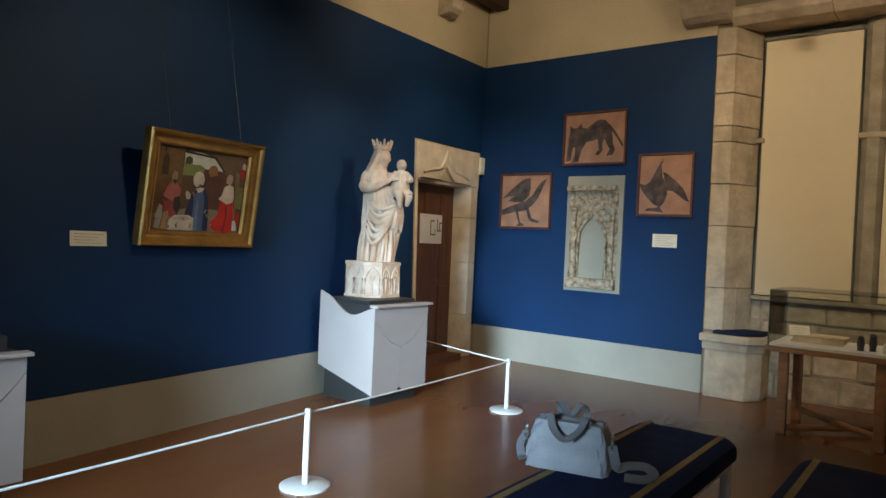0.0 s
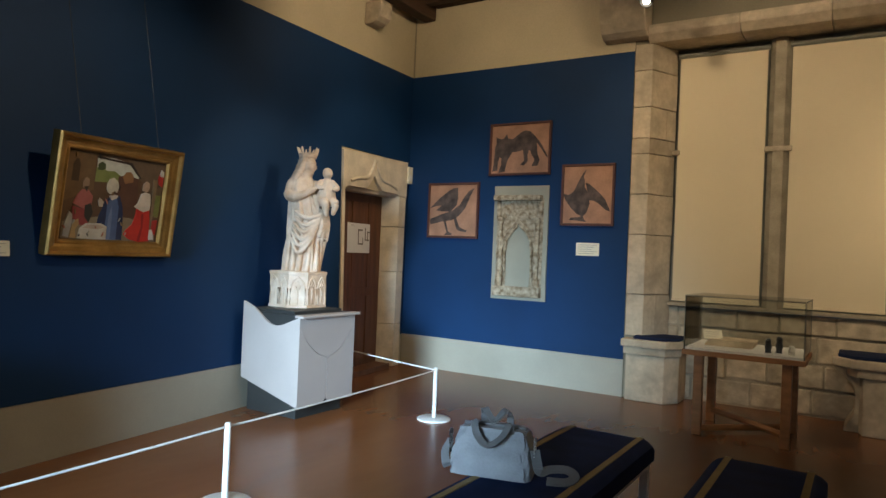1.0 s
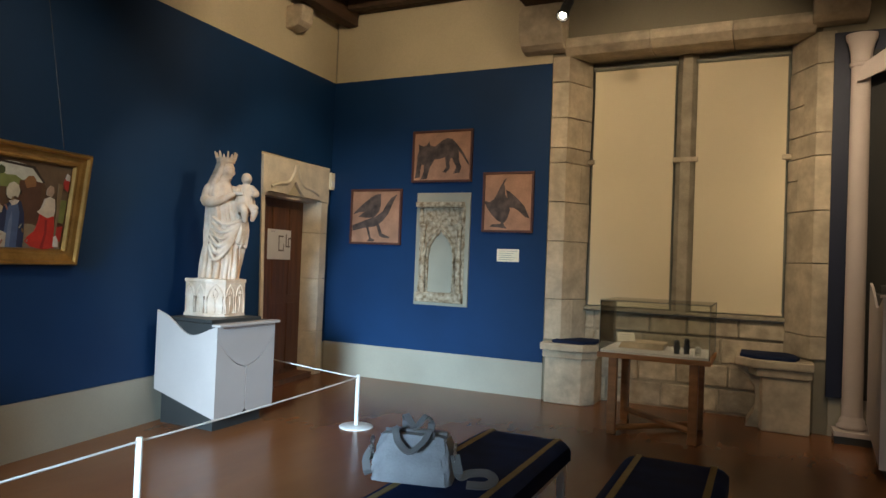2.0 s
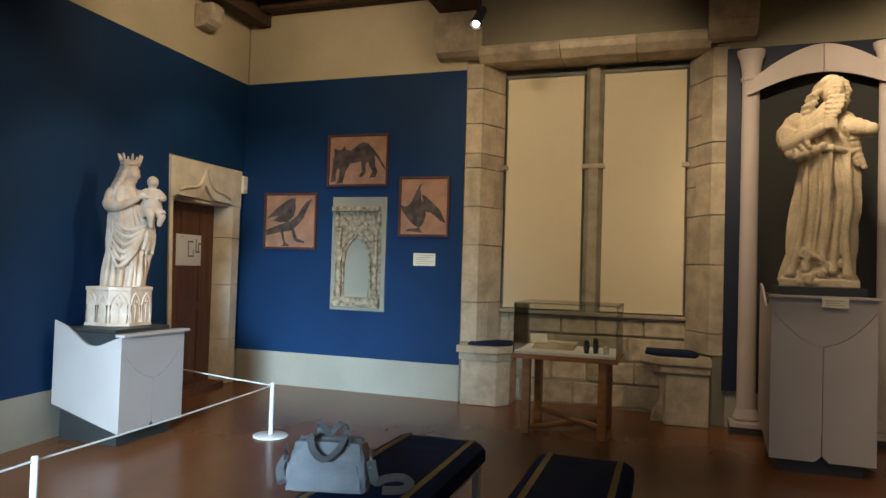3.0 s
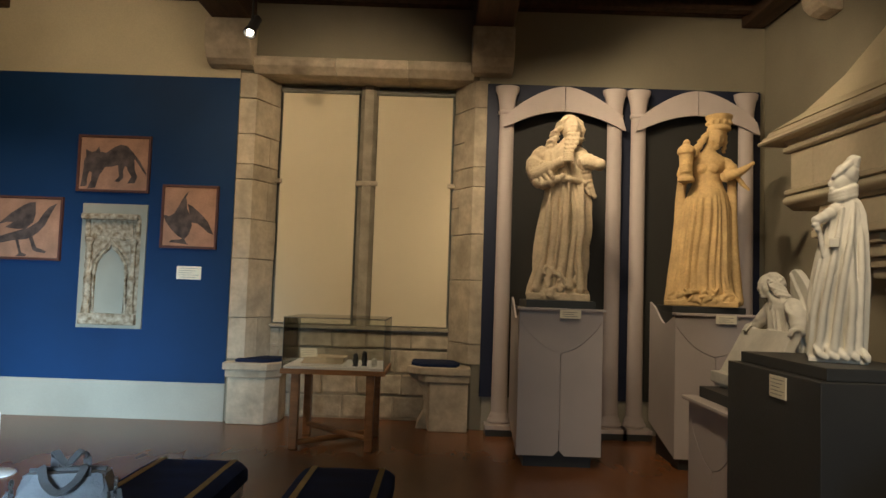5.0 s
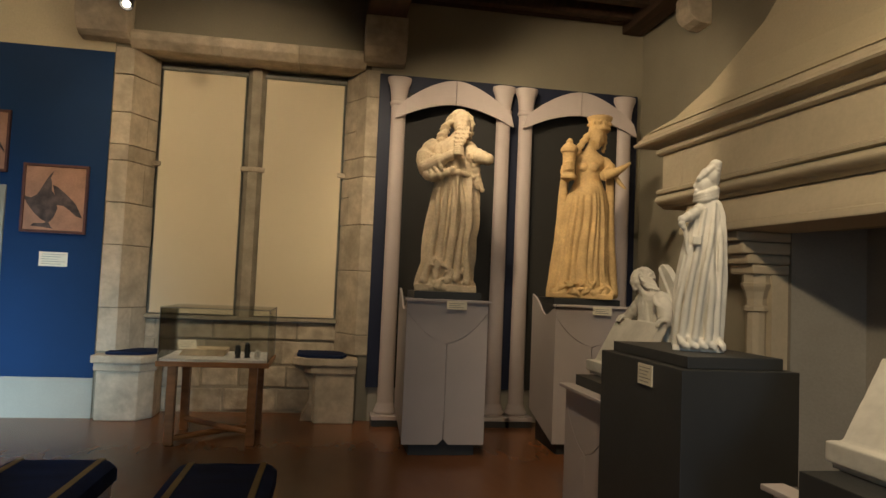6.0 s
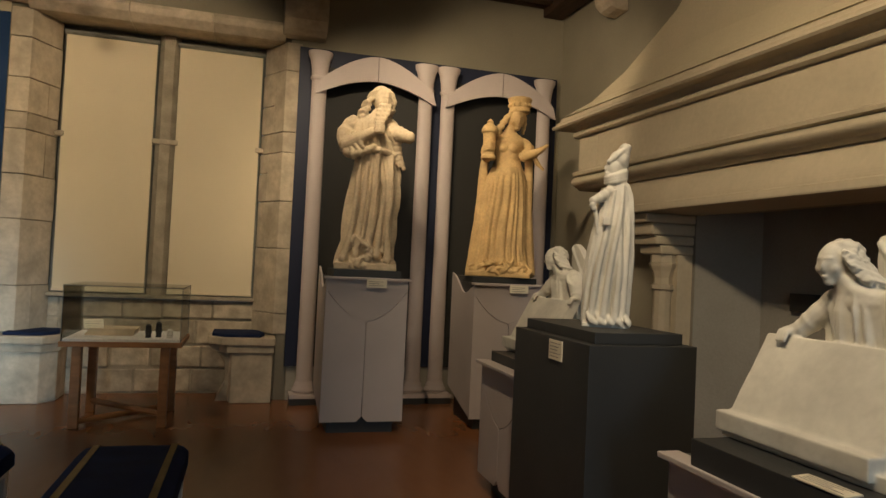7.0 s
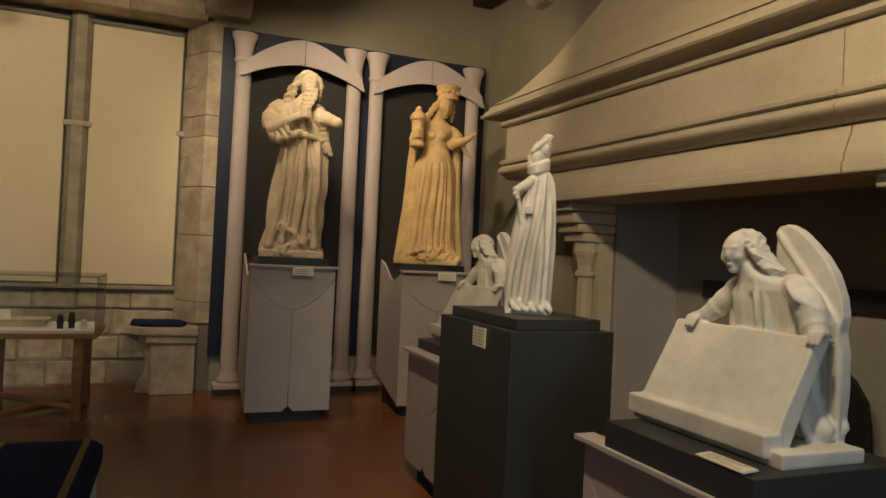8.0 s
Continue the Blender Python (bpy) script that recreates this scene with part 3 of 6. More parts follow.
daub("left_wall", (0.15, 0.09, 0.04), [(-0.41, 0.31), (-0.20, 0.31), (-0.19, 0.05), (-0.41, -0.05)])
daub("archway", (0.06, 0.035, 0.018), [(-0.37, 0.10), (-0.37, 0.22), (-0.35, 0.26), (-0.33, 0.26), (-0.315, 0.22), (-0.315, 0.10)])
daub("sky_patch", (0.55, 0.56, 0.50), [(-0.19, 0.295), (-0.05, 0.30), (0.06, 0.285), (0.12, 0.24), (0.19, 0.175), (0.08, 0.17), (-0.03, 0.165), (-0.18, 0.16)])
daub("hill_patch", (0.20, 0.23, 0.07), [(-0.19, 0.215), (-0.15, 0.22), (-0.10, 0.20), (-0.04, 0.205), (0.02, 0.175), (0.02, 0.12), (-0.19, 0.11)])
daub("tree_patch", (0.05, 0.07, 0.025), [(-0.175, 0.20), (-0.18, 0.24), (-0.15, 0.265), (-0.12, 0.25), (-0.115, 0.215), (-0.14, 0.20)])
daub("roof_patch", (0.13, 0.085, 0.05), [(0.06, 0.305), (0.40, 0.31), (0.40, 0.05), (0.30, 0.07), (0.19, 0.17)])
daub("beam_line", (0.03, 0.02, 0.015), [(-0.19, 0.300), (0.10, 0.285), (0.20, 0.175), (0.185, 0.17), (0.085, 0.268), (-0.19, 0.285)])
daub("brown_wall", (0.10, 0.045, 0.025), [(0.0, 0.17), (0.08, 0.19), (0.17, 0.17), (0.19, 0.0), (0.16, -0.13), (0.0, -0.13)])
daub("ochre_form", (0.27, 0.13, 0.05), [(0.035, 0.17), (0.06, 0.21), (0.10, 0.215), (0.125, 0.19), (0.13, 0.14), (0.06, 0.12)])
daub("floor_patch", (0.24, 0.19, 0.12), [(-0.40, -0.32), (0.40, -0.32), (0.38, -0.20), (0.14, -0.14), (-0.10, -0.14), (-0.40, -0.20)])
daub("rose_form", (0.36, 0.11, 0.09), [(-0.34, -0.06), (-0.31, 0.01), (-0.28, 0.045), (-0.23, 0.045), (-0.19, 0.0), (-0.195, -0.06), (-0.24, -0.10)])
daub("rose_skirt", (0.26, 0.05, 0.045), [(-0.34, -0.08), (-0.24, -0.10), (-0.20, -0.16), (-0.21, -0.22), (-0.30, -0.21), (-0.33, -0.16)])
daub("dark_cloak", (0.035, 0.03, 0.022), [(-0.245, -0.07), (-0.20, -0.05), (-0.175, -0.12), (-0.20, -0.20), (-0.24, -0.15)])
daub("rose_head", (0.30, 0.20, 0.13), [(-0.275, 0.06), (-0.28, 0.10), (-0.26, 0.135), (-0.235, 0.125), (-0.23, 0.085), (-0.245, 0.055)])
daub("dark_beard", (0.05, 0.035, 0.02), [(-0.27, 0.07), (-0.235, 0.07), (-0.245, 0.03)])
daub("navy_cloak", (0.02, 0.03, 0.075), [(-0.145, -0.30), (-0.13, -0.16), (-0.085, -0.02), (-0.03, 0.03), (0.03, 0.02), (0.065, -0.06), (0.085, -0.20), (0.09, -0.315)])
daub("blue_gown", (0.075, 0.115, 0.22), [(-0.07, -0.315), (-0.065, -0.14), (-0.07, -0.04), (-0.045, 0.0), (0.005, 0.005), (0.03, -0.06), (0.035, -0.18), (0.04, -0.315)])
daub("gown_fold", (0.14, 0.18, 0.28), [(-0.045, -0.315), (-0.045, -0.15), (-0.03, -0.05), (-0.015, -0.14), (-0.012, -0.315)])
daub("pale_veil", (0.56, 0.50, 0.38), [(-0.085, 0.06), (-0.09, 0.10), (-0.075, 0.14), (-0.04, 0.155), (-0.005, 0.135), (0.012, 0.09), (0.0, 0.045), (-0.02, 0.06), (-0.05, 0.03), (-0.07, 0.04)])
daub("pale_collar", (0.58, 0.50, 0.42), [(-0.06, 0.015), (-0.035, -0.015), (0.0, 0.0), (0.015, 0.025), (-0.02, 0.03)])
daub("raised_palms", (0.48, 0.38, 0.28), [(-0.145, -0.03), (-0.135, -0.005), (-0.10, -0.03), (-0.105, -0.07), (-0.13, -0.07)])
daub("manger_cloth", (0.52, 0.46, 0.36), [(-0.275, -0.315), (-0.265, -0.24), (-0.22, -0.20), (-0.10, -0.195), (-0.05, -0.215), (-0.045, -0.315)])
daub("manger_top", (0.44, 0.34, 0.25), [(-0.245, -0.235), (-0.21, -0.21), (-0.11, -0.205), (-0.07, -0.225), (-0.12, -0.24)])
daub("kneeling_form", (0.36, 0.35, 0.33), [(-0.39, -0.30), (-0.385, -0.20), (-0.36, -0.12), (-0.335, -0.14), (-0.33, -0.20), (-0.345, -0.31)])
daub("ochre_kneeler", (0.38, 0.24, 0.10), [(-0.335, -0.31), (-0.325, -0.20), (-0.285, -0.17), (-0.275, -0.21), (-0.30, -0.25), (-0.285, -0.315)])
daub("red_robe", (0.50, 0.028, 0.016), [(0.19, -0.06), (0.25, -0.08), (0.305, -0.06), (0.325, -0.17), (0.34, -0.31), (0.25, -0.325), (0.15, -0.305), (0.10, -0.27), (0.115, -0.235), (0.165, -0.19), (0.185, -0.13)])
daub("red_shade", (0.27, 0.012, 0.01), [(0.235, -0.10), (0.245, -0.20), (0.225, -0.315), (0.25, -0.32), (0.265, -0.20), (0.255, -0.10)])
daub("white_cape", (0.60, 0.50, 0.38), [(0.165, -0.045), (0.195, -0.02), (0.215, 0.055), (0.255, 0.075), (0.295, 0.06), (0.31, -0.02), (0.305, -0.065), (0.25, -0.085), (0.20, -0.065)])
daub("cape_head", (0.42, 0.29, 0.20), [(0.225, 0.085), (0.222, 0.13), (0.245, 0.16), (0.272, 0.15), (0.28, 0.11), (0.265, 0.075)])
daub("right_post", (0.20, 0.13, 0.07), [(0.31, 0.18), (0.345, 0.18), (0.34, -0.28), (0.325, -0.20)])
daub("green_strip", (0.17, 0.18, 0.05), [(0.345, 0.06), (0.395, 0.06), (0.39, -0.12), (0.345, -0.11)])
daub("red_hat", (0.42, 0.03, 0.02), [(0.35, 0.19), (0.36, 0.225), (0.395, 0.215), (0.395, 0.13), (0.36, 0.15)])
daub("white_hat", (0.58, 0.53, 0.46), [(0.36, 0.215), (0.372, 0.265), (0.395, 0.25), (0.395, 0.21)])
daub("red_corner", (0.40, 0.03, 0.02), [(0.34, -0.15), (0.39, -0.14), (0.385, -0.26), (0.345, -0.25)])
daub("white_dog", (0.60, 0.55, 0.48), [(0.325, -0.225), (0.345, -0.215), (0.365, -0.25), (0.375, -0.30), (0.33, -0.30)])
STROKES = [plain("ochre_stroke", (0.26, 0.15, 0.06)), plain("dark_stroke", (0.035, 0.022, 0.015)), plain("rose_stroke", (0.36, 0.14, 0.09)), plain("grey_stroke", (0.33, 0.29, 0.22))]
rng = random.Random(11)
for k, m_ in enumerate(STROKES):
    bm = bmesh.new()
    for _ in range(4):
        x, z = rng.uniform(-0.39, 0.39), rng.uniform(-0.30, 0.30) if k < 2 else rng.uniform(-0.30, 0.02)
        ngon(bm, blob(x, z, rng.uniform(0.002, 0.006), rng.uniform(0.008, 0.022), 7, rng.uniform(-0.6, 0.6)), flat, 0.0182, 0.0336 + 0.0004 * k)
    tagged(part("brushwork", bm, m_, picture), kind="stuff")
for s in (-0.33, 0.33):
    o = painting.matrix_world @ Vector((s, -0.01, 0.42))
    bm = tube(bmesh.new(), [o, (wx(o.y, 3.78) + 0.02, o.y, 3.78)], 0.0022, 5)
    part("hanging_wire", bm, BLACKMETAL, None)
    w_ = bpy.data.objects["hanging_wire" if s < 0 else "hanging_wire.001"]
    tagged(w_, "thin dark picture wire on the blue wall", "wire", "picture wires")


def label_plate(name, m, w, h, rows, label, parent=None):
    """A card with printed rows; local x across, z up, -y out."""
    t = thing(name, label, "label")
    t.matrix_world = m
    part("card", box(bmesh.new(), -w / 2, w / 2, -0.006, 0, -h / 2, h / 2, bev=0.0015), CARD, t)
    bm = bmesh.new()
    for i in range(rows):
        z = h / 2 - h * (i + 1) / (rows + 1)
        box(bm, -w * 0.40, w * (0.40 - 0.12 * ((i * 7) % 3)), -0.0072, -0.0062, z - h * 0.014, z + h * 0.014)
    part("print_bars", bm, INK, t)
    return t


label_plate("wall_label", pose(wx(2.34, 1.4) + 0.018, 2.345, 1.40, 0, 0, 94.6) @ pose(0, 0, 0, -6), 0.25, 0.10, 4, "cream label card beside the gilded painting")
label_plate("wall_label", pose(-2.745, YN - 0.016, 1.60), 0.27, 0.145, 5, "white label card on the blue wall below the panels")

# ---- three painted panels ----
def animal_panel(cx, cz, w, h, polys, label):
    t = thing("painted_panel", label, "painting", (cx, YN - 0.016, cz), group="painted ceiling panels")
    part("board", box(bmesh.new(), -w / 2 + 0.02, w / 2 - 0.02, -0.022, 0, -h / 2 + 0.02, h / 2 - 0.02), TERRA, t, "terracotta coloured painted board")
    part("thin_frame", frame_strip(bmesh.new(), w, h, 0.028, [(0, 0), (0, 0.036), (0.8, 0.036), (1.0, 0.024), (1, 0)]), REDFRAME, t)
    for i, pts in enumerate(polys):
        s = [(x * w, z * h) for x, z in pts]
        part("dark_shape", prism(bmesh.new(), s, flat, 0.0222, 0.0230 + 0.0006 * i), UMBER, t)


CAT_BODY = [(-0.40, 0.25), (-0.36, 0.22), (-0.31, 0.20), (-0.26, 0.22), (-0.22, 0.30), (-0.20, 0.21), (-0.12, 0.19), (0.0, 0.30), (0.08, 0.345), (0.17, 0.32), (0.24, 0.23), (0.28, 0.08), (0.26, -0.06), (0.18, -0.05), (0.10, 0.0), (-0.02, -0.05), (-0.12, -0.06), (-0.19, -0.20), (-0.30, -0.16), (-0.41, -0.13), (-0.42, 0.02), (-0.39, 0.12)]
CAT_LIMBS = [
    [(-0.42, -0.10), (-0.33, -0.10), (-0.36, -0.28), (-0.36, -0.40), (-0.45, -0.42), (-0.43, -0.28)],
    [(-0.30, -0.12), (-0.18, -0.16), (-0.22, -0.32), (-0.24, -0.43), (-0.35, -0.45), (-0.30, -0.30)],
    [(0.05, 0.02), (0.17, 0.02), (0.13, -0.12), (0.14, -0.24), (0.08, -0.32), (0.02, -0.31), (0.08, -0.22)],
    [(0.17, 0.02), (0.28, 0.06), (0.29, -0.10), (0.33, -0.22), (0.30, -0.33), (0.20, -0.34), (0.25, -0.22), (0.19, -0.10)],
    [(0.22, 0.26), (0.27, 0.19), (0.36, 0.05), (0.45, -0.15), (0.46, -0.20), (0.43, -0.16), (0.34, 0.0), (0.25, 0.14)],
]
CAT = [CAT_BODY] + CAT_LIMBS
BIRD1 = [
    [(0.41, 0.40), (0.33, 0.24), (0.25, 0.05), (0.16, -0.06), (0.08, -0.13), (-0.02, -0.18), (-0.20, -0.20), (-0.45, -0.26), (-0.46, -0.16), (-0.30, -0.10), (-0.16, -0.05), (0.0, 0.0), (0.14, 0.10), (0.22, 0.24), (0.30, 0.34)],
    [(0.09, 0.41), (0.0, 0.40), (-0.10, 0.35), (-0.26, 0.23), (-0.46, 0.04), (-0.33, 0.08), (-0.22, 0.09), (-0.34, 0.0), (-0.20, -0.02), (-0.04, -0.02), (0.07, 0.09), (0.10, 0.22)],
    [(-0.18, -0.18), (-0.13, -0.19), (-0.08, -0.38), (0.0, -0.42), (-0.02, -0.45), (-0.16, -0.45), (-0.11, -0.40)],
    [(0.02, -0.14), (0.07, -0.12), (0.14, -0.30), (0.29, -0.36), (0.27, -0.39), (0.14, -0.37), (0.09, -0.34)],
]
BIRD2 = [
    [(-0.03, 0.41), (-0.09, 0.35), (-0.15, 0.26), (-0.21, 0.15), (-0.27, 0.05), (-0.36, 0.0), (-0.48, 0.03), (-0.42, -0.08), (-0.32, -0.20), (-0.20, -0.30), (-0.08, -0.36), (0.0, -0.28), (0.05, -0.14), (0.02, 0.02), (-0.05, 0.12), (-0.06, 0.24), (-0.08, 0.30)],
    [(-0.04, 0.20), (0.04, 0.17), (0.15, 0.09), (0.26, 0.0), (0.34, -0.08), (0.44, -0.27), (0.34, -0.24), (0.24, -0.16), (0.14, -0.10), (0.04, -0.09), (0.0, 0.04)],
    [(-0.30, -0.37), (-0.14, -0.36), (-0.08, -0.33), (-0.04, -0.40), (0.0, -0.44), (-0.16, -0.42), (-0.34, -0.41)],
]
animal_panel(-3.63, 2.775, 0.80, 0.63, CAT, "terracotta panel painted with a dark beast shape, thin red frame")
animal_panel(-4.53, 2.035, 0.74, 0.70, BIRD1, "terracotta panel painted with a dark winged shape, facing upward")
animal_panel(-2.765, 2.215, 0.62, 0.70, BIRD2, "narrower terracotta panel with a dark winged shape")

# ---- carved niche relief on its grey backing ----
niche = thing("carved_niche", "carved limestone niche relief mounted on a grey board", "relief", (-3.585, YN - 0.016, 1.65))
part("backing_board", box(bmesh.new(), -0.355, 0.355, -0.022, 0, -0.68, 0.68), GREYBOARD, niche)
base_y = 0.0225
part("niche_field", prism(bmesh.new(), [(-0.30, -0.53), (0.30, -0.53), (0.30, 0.52), (-0.30, 0.52)], flat, base_y, 0.030), RELIEF, niche)
part("niche_hollow", prism(bmesh.new(), [(-0.165, -0.52), (0.165, -0.52), (0.165, -0.08), (0.13, 0.06), (0.06, 0.15), (0.0, 0.23), (-0.06, 0.15), (-0.13, 0.06), (-0.165, -0.08)], flat, 0.0302, 0.034), GREYBOARD, niche, "pale grey field inside the arch")
part("niche_base", box(bmesh.new(), -0.305, 0.305, -0.10, -base_y, -0.64, -0.52, bev=0.015), RELIEF, niche, "pale stone base ledge")
part("niche_cornice", box(bmesh.new(), -0.33, 0.29, -0.11, -base_y, 0.50, 0.565, bev=0.02), RELIEF, niche)
for s in (-1, 1):
    bm = lathe(bmesh.new(), [(0.045, -0.52), (0.045, -0.44), (0.032, -0.42), (0.032, -0.20), (0.042, -0.18), (0.042, -0.14), (0.03, -0.12), (0.03, 0.22), (0.045, 0.26), (0.045, 0.30)], 0.24 * s, -0.06, 10)
    part("colonnette", bm, RELIEF, niche, smooth=True)
    bm = bmesh.new()
    for k in range(9):
        bmesh.ops.create_icosphere(bm, subdivisions=1, radius=0.030, matrix=pose(0.275 * s, -0.05, 0.28 - 0.0 + 0.028 * k) @ Matrix.Diagonal((1, 0.7, 0.8, 1)))
    part("leaf_carving", bm, RELIEF, niche)
arch_pts = [(-0.175, -0.52), (-0.175, -0.10), (-0.16, 0.02), (-0.10, 0.13), (-0.03, 0.19), (0.0, 0.25), (0.03, 0.19), (0.10, 0.13), (0.16, 0.02), (0.175, -0.10), (0.175, -0.52)]
outer = [(x * 1.22, z if z < -0.3 else z + 0.035) for x, z in arch_pts]
for nm, a in (("arch_moulding", outer), ("arch_moulding", arch_pts)):
    part(nm, tube(bmesh.new(), [(x, -0.055, z) for x, z in a], 0.019, 8), RELIEF, niche, smooth=True)
part("spandrel", prism(bmesh.new(), [(-0.20, -0.02), (-0.20, 0.30), (0.20, 0.30), (0.20, -0.02), (0.165, 0.02), (0.10, 0.15), (0.0, 0.26), (-0.10, 0.15), (-0.165, 0.02)], flat, base_y, 0.045), RELIEF, niche)
bm = bmesh.new()
rng = random.Random(9)
box(bm, -0.22, 0.22, -0.05, -base_y, 0.28, 0.50)
for k in range(34):
    x, z = rng.uniform(-0.19, 0.19), rng.uniform(0.30, 0.48)
    bmesh.ops.create_icosphere(bm, subdivisions=1, radius=rng.uniform(0.015, 0.032), matrix=pose(x, -0.052, z) @ Matrix.Diagonal((1, 0.6, 1.3, 1)))
part("carved_frieze", bm, RELIEF, niche)

# ---- barrier posts and cords ----
def barrier_post(x, y):
    t = thing("barrier_post", "low white barrier post on a round foot plate", "barrier post", (x, y, 0), group="barrier posts")
    part("foot_plate", lathe(bmesh.new(), [(0.150, 0.0), (0.150, 0.010), (0.140, 0.016), (0.02, 0.018)], n=36), WHITEMETAL, t, smooth=True)
    part("post", lathe(bmesh.new(), [(0.019, 0.016), (0.019, 0.455), (0.016, 0.462)], n=16), WHITEMETAL, t, smooth=True)


def cord(a, b, sag):
    pts = [Vector(a).lerp(Vector(b), i / 16) - Vector((0, 0, sag * 4 * (i / 16) * (1 - i / 16))) for i in range(17)]
    solo("rope_barrier", tube(bmesh.new(), pts, 0.0065, 8), ROPE, "thin white elastic rope strung between the posts", "rope", "barrier ropes", smooth=True)


P1, P2, P0 = (-3.163, 2.915), (-3.312, 5.375), (-3.04, 0.55)
for p in (P1, P2, P0):
    barrier_post(*p)
cord((*P1, 0.44), (*P2, 0.44), 0.012)
cord((*P0, 0.44), (*P1, 0.44), 0.006)
cord((*P2, 0.44), west(0.01, 5.86, 0.45), 0.008)

# ---- pedestals ----
def pedestal(loc, rz, w, d, h, label, slab=(0.0, 0.0, 0.5, 0.5, 0.05), plate=True):
    """Lacquered stand; local front is -y, the origin on the floor under the middle of the front edge."""
    t = thing("pedestal", label, "pedestal", loc, rz, "lacquered pedestals")
    hw = w / 2
    part("recessed_plinth", box(bmesh.new(), -hw + 0.07, hw - 0.07, 0.08, d - 0.02, 0.0, 0.32), SLATE, t, "dark recessed plinth")
    part("core", box(bmesh.new(), -hw + 0.022, hw - 0.022, 0.024, d, 0.32, h - 0.14), PEDWHITE, t)
    # side panels: wavy top edge, bottom edge rising to the back
    prof = [(0.021, 0.117), (0.021, h - 0.02)]
    for i in range(1, 17):
        u = i / 16
        prof.append((u * d, h - 0.02 + 0.105 * max(0, (u - 0.45) / 0.55) ** 1.2 - 0.085 * math.sin(math.pi * min(1, u / 0.85)) ** 1.6))
    prof.append((d, 0.30))
    for s in (-1, 1):
        part("side_panel", prism(bmesh.new(), prof, lambda a, b, q: (q, a, b), s * (hw - 0.002), s * (hw - 0.02)), PEDWHITE, t)
    # front: a bib over two leaves, with open joints
    n = 14
    bib = [(-hw, h - 0.02), (-hw, h - 0.10)]
    arc = []
    for i in range(1, n):
        u = i / n
        x = -hw + hw * u
        arc.append((x, h - 0.10 - (0.27 * (w / 0.72)) * (1 - (1 - u) ** 1.9) ** 1.0))
    bib += arc + [(0.0, h - 0.10 - 0.285 * (w / 0.72))] + [(-x, z) for x, z in arc[::-1]] + [(hw, h - 0.10), (hw, h - 0.02)]
    part("front_bib", prism(bmesh.new(), bib, lambda a, b, q: (a, q, b), 0.0, 0.02), PEDWHITE, t)
    g = 0.007
    for s in (-1, 1):
        leaf_ = [(s * hw, h - 0.10 - g)] + [(s * abs(x), z - g) for x, z in arc] + [(s * g / 2, h - 0.10 - 0.285 * (w / 0.72) - g), (s * g / 2, 0.155), (s * 0.05, 0.11), (s * hw, 0.11)]
        part("front_leaf", prism(bmesh.new(), leaf_, lambda a, b, q: (a, q, b), 0.0, 0.02), PEDWHITE, t)
    part("top_ledge", box(bmesh.new(), -hw - 0.015, hw + 0.02, -0.045, 0.05, h - 0.018, h + 0.004, bev=0.004), PEDWHITE, t)
    part("top_tray", box(bmesh.new(), -hw + 0.022, hw - 0.022, 0.026, d - 0.01, h - 0.14, h + 0.002), SLATE, t, "dark slate coloured top")
    x, y, sx, sy, sz = slab
    part("statue_slab", box(bmesh.new(), x - sx / 2, x + sx / 2, y + 0.10, y + 0.10 + sy, h + 0.002, h + sz, bev=0.004), SLATE, t, "dark slab under the sculpture")
    if plate:
        card = part("label_plate", box(bmesh.new(), -0.02, 0.16, -0.052, -0.046, h - 0.08, h - 0.005), CARD, t, "small cream label")
        bm = bmesh.new()
        for i in range(3):
            box(bm, 0.0, 0.13 - 0.03 * (i % 2), -0.0535, -0.0525, h - 0.03 - 0.017 * i, h - 0.026 - 0.017 * i)
        part("print_bars", bm, INK, card)
    return t


pedestal((-4.14, 4.86, 0), 90, 0.73, 0.70, 0.90, "low white lacquered pedestal with a wavy top edge and scored front", (0, 0.02, 0.62, 0.52, 0.03), False)
pedestal((-4.05, 1.36, 0), 90, 0.72, 0.70, 0.80, "low white lacquered pedestal beside the blue wall", (0, 0.0, 0.60, 0.52, 0.08), False)
pedestal((1.085, 6.07, 0), 0, 0.73, 0.74, 1.375, "tall mauve grey lacquered pedestal under the bearded statue", (0.02, 0.05, 0.62, 0.55, 0.07))
pedestal((2.445, 6.10, 0), 0, 0.71, 0.74, 1.37, "tall mauve grey lacquered pedestal under the ochre statue", (0.0, 0.05, 0.66, 0.55, 0.06))
pedestal((1.66, 4.21, 0), -90, 0.74, 0.70, 0.875, "low mauve grey pedestal beside the slate plinth", (0, -0.05, 0.66, 0.60, 0.07), False)
pedestal((1.675, 1.945, 0), -90, 0.94, 0.70, 0.83, "low mauve grey pedestal under the large marble angel", (0.05, -0.13, 0.70, 0.64, 0.10), False)
tent = label_plate("label_card", pose(1.672, 1.675, 0.937, -86, 0, -90), 0.19, 0.06, 4, "cream label card lying on the dark slab")

plinth = thing("slate_plinth", "square slate grey plinth with a stepped top", "plinth", (1.865, 3.355, 0))
part("plinth_body", box(bmesh.new(), -0.285, 0.285, -0.445, 0.445, 0, 1.18, bev=0.004), SLATE, plinth)
part("plinth_step", box(bmesh.new(), -0.235, 0.235, -0.40, 0.40, 1.181, 1.235, bev=0.004), SLATE, plinth)
label_plate("plinth_label", pose(1.578, 3.25, 1.115, 0, 0, -90), 0.15, 0.10, 5, "white printed label on the slate plinth")

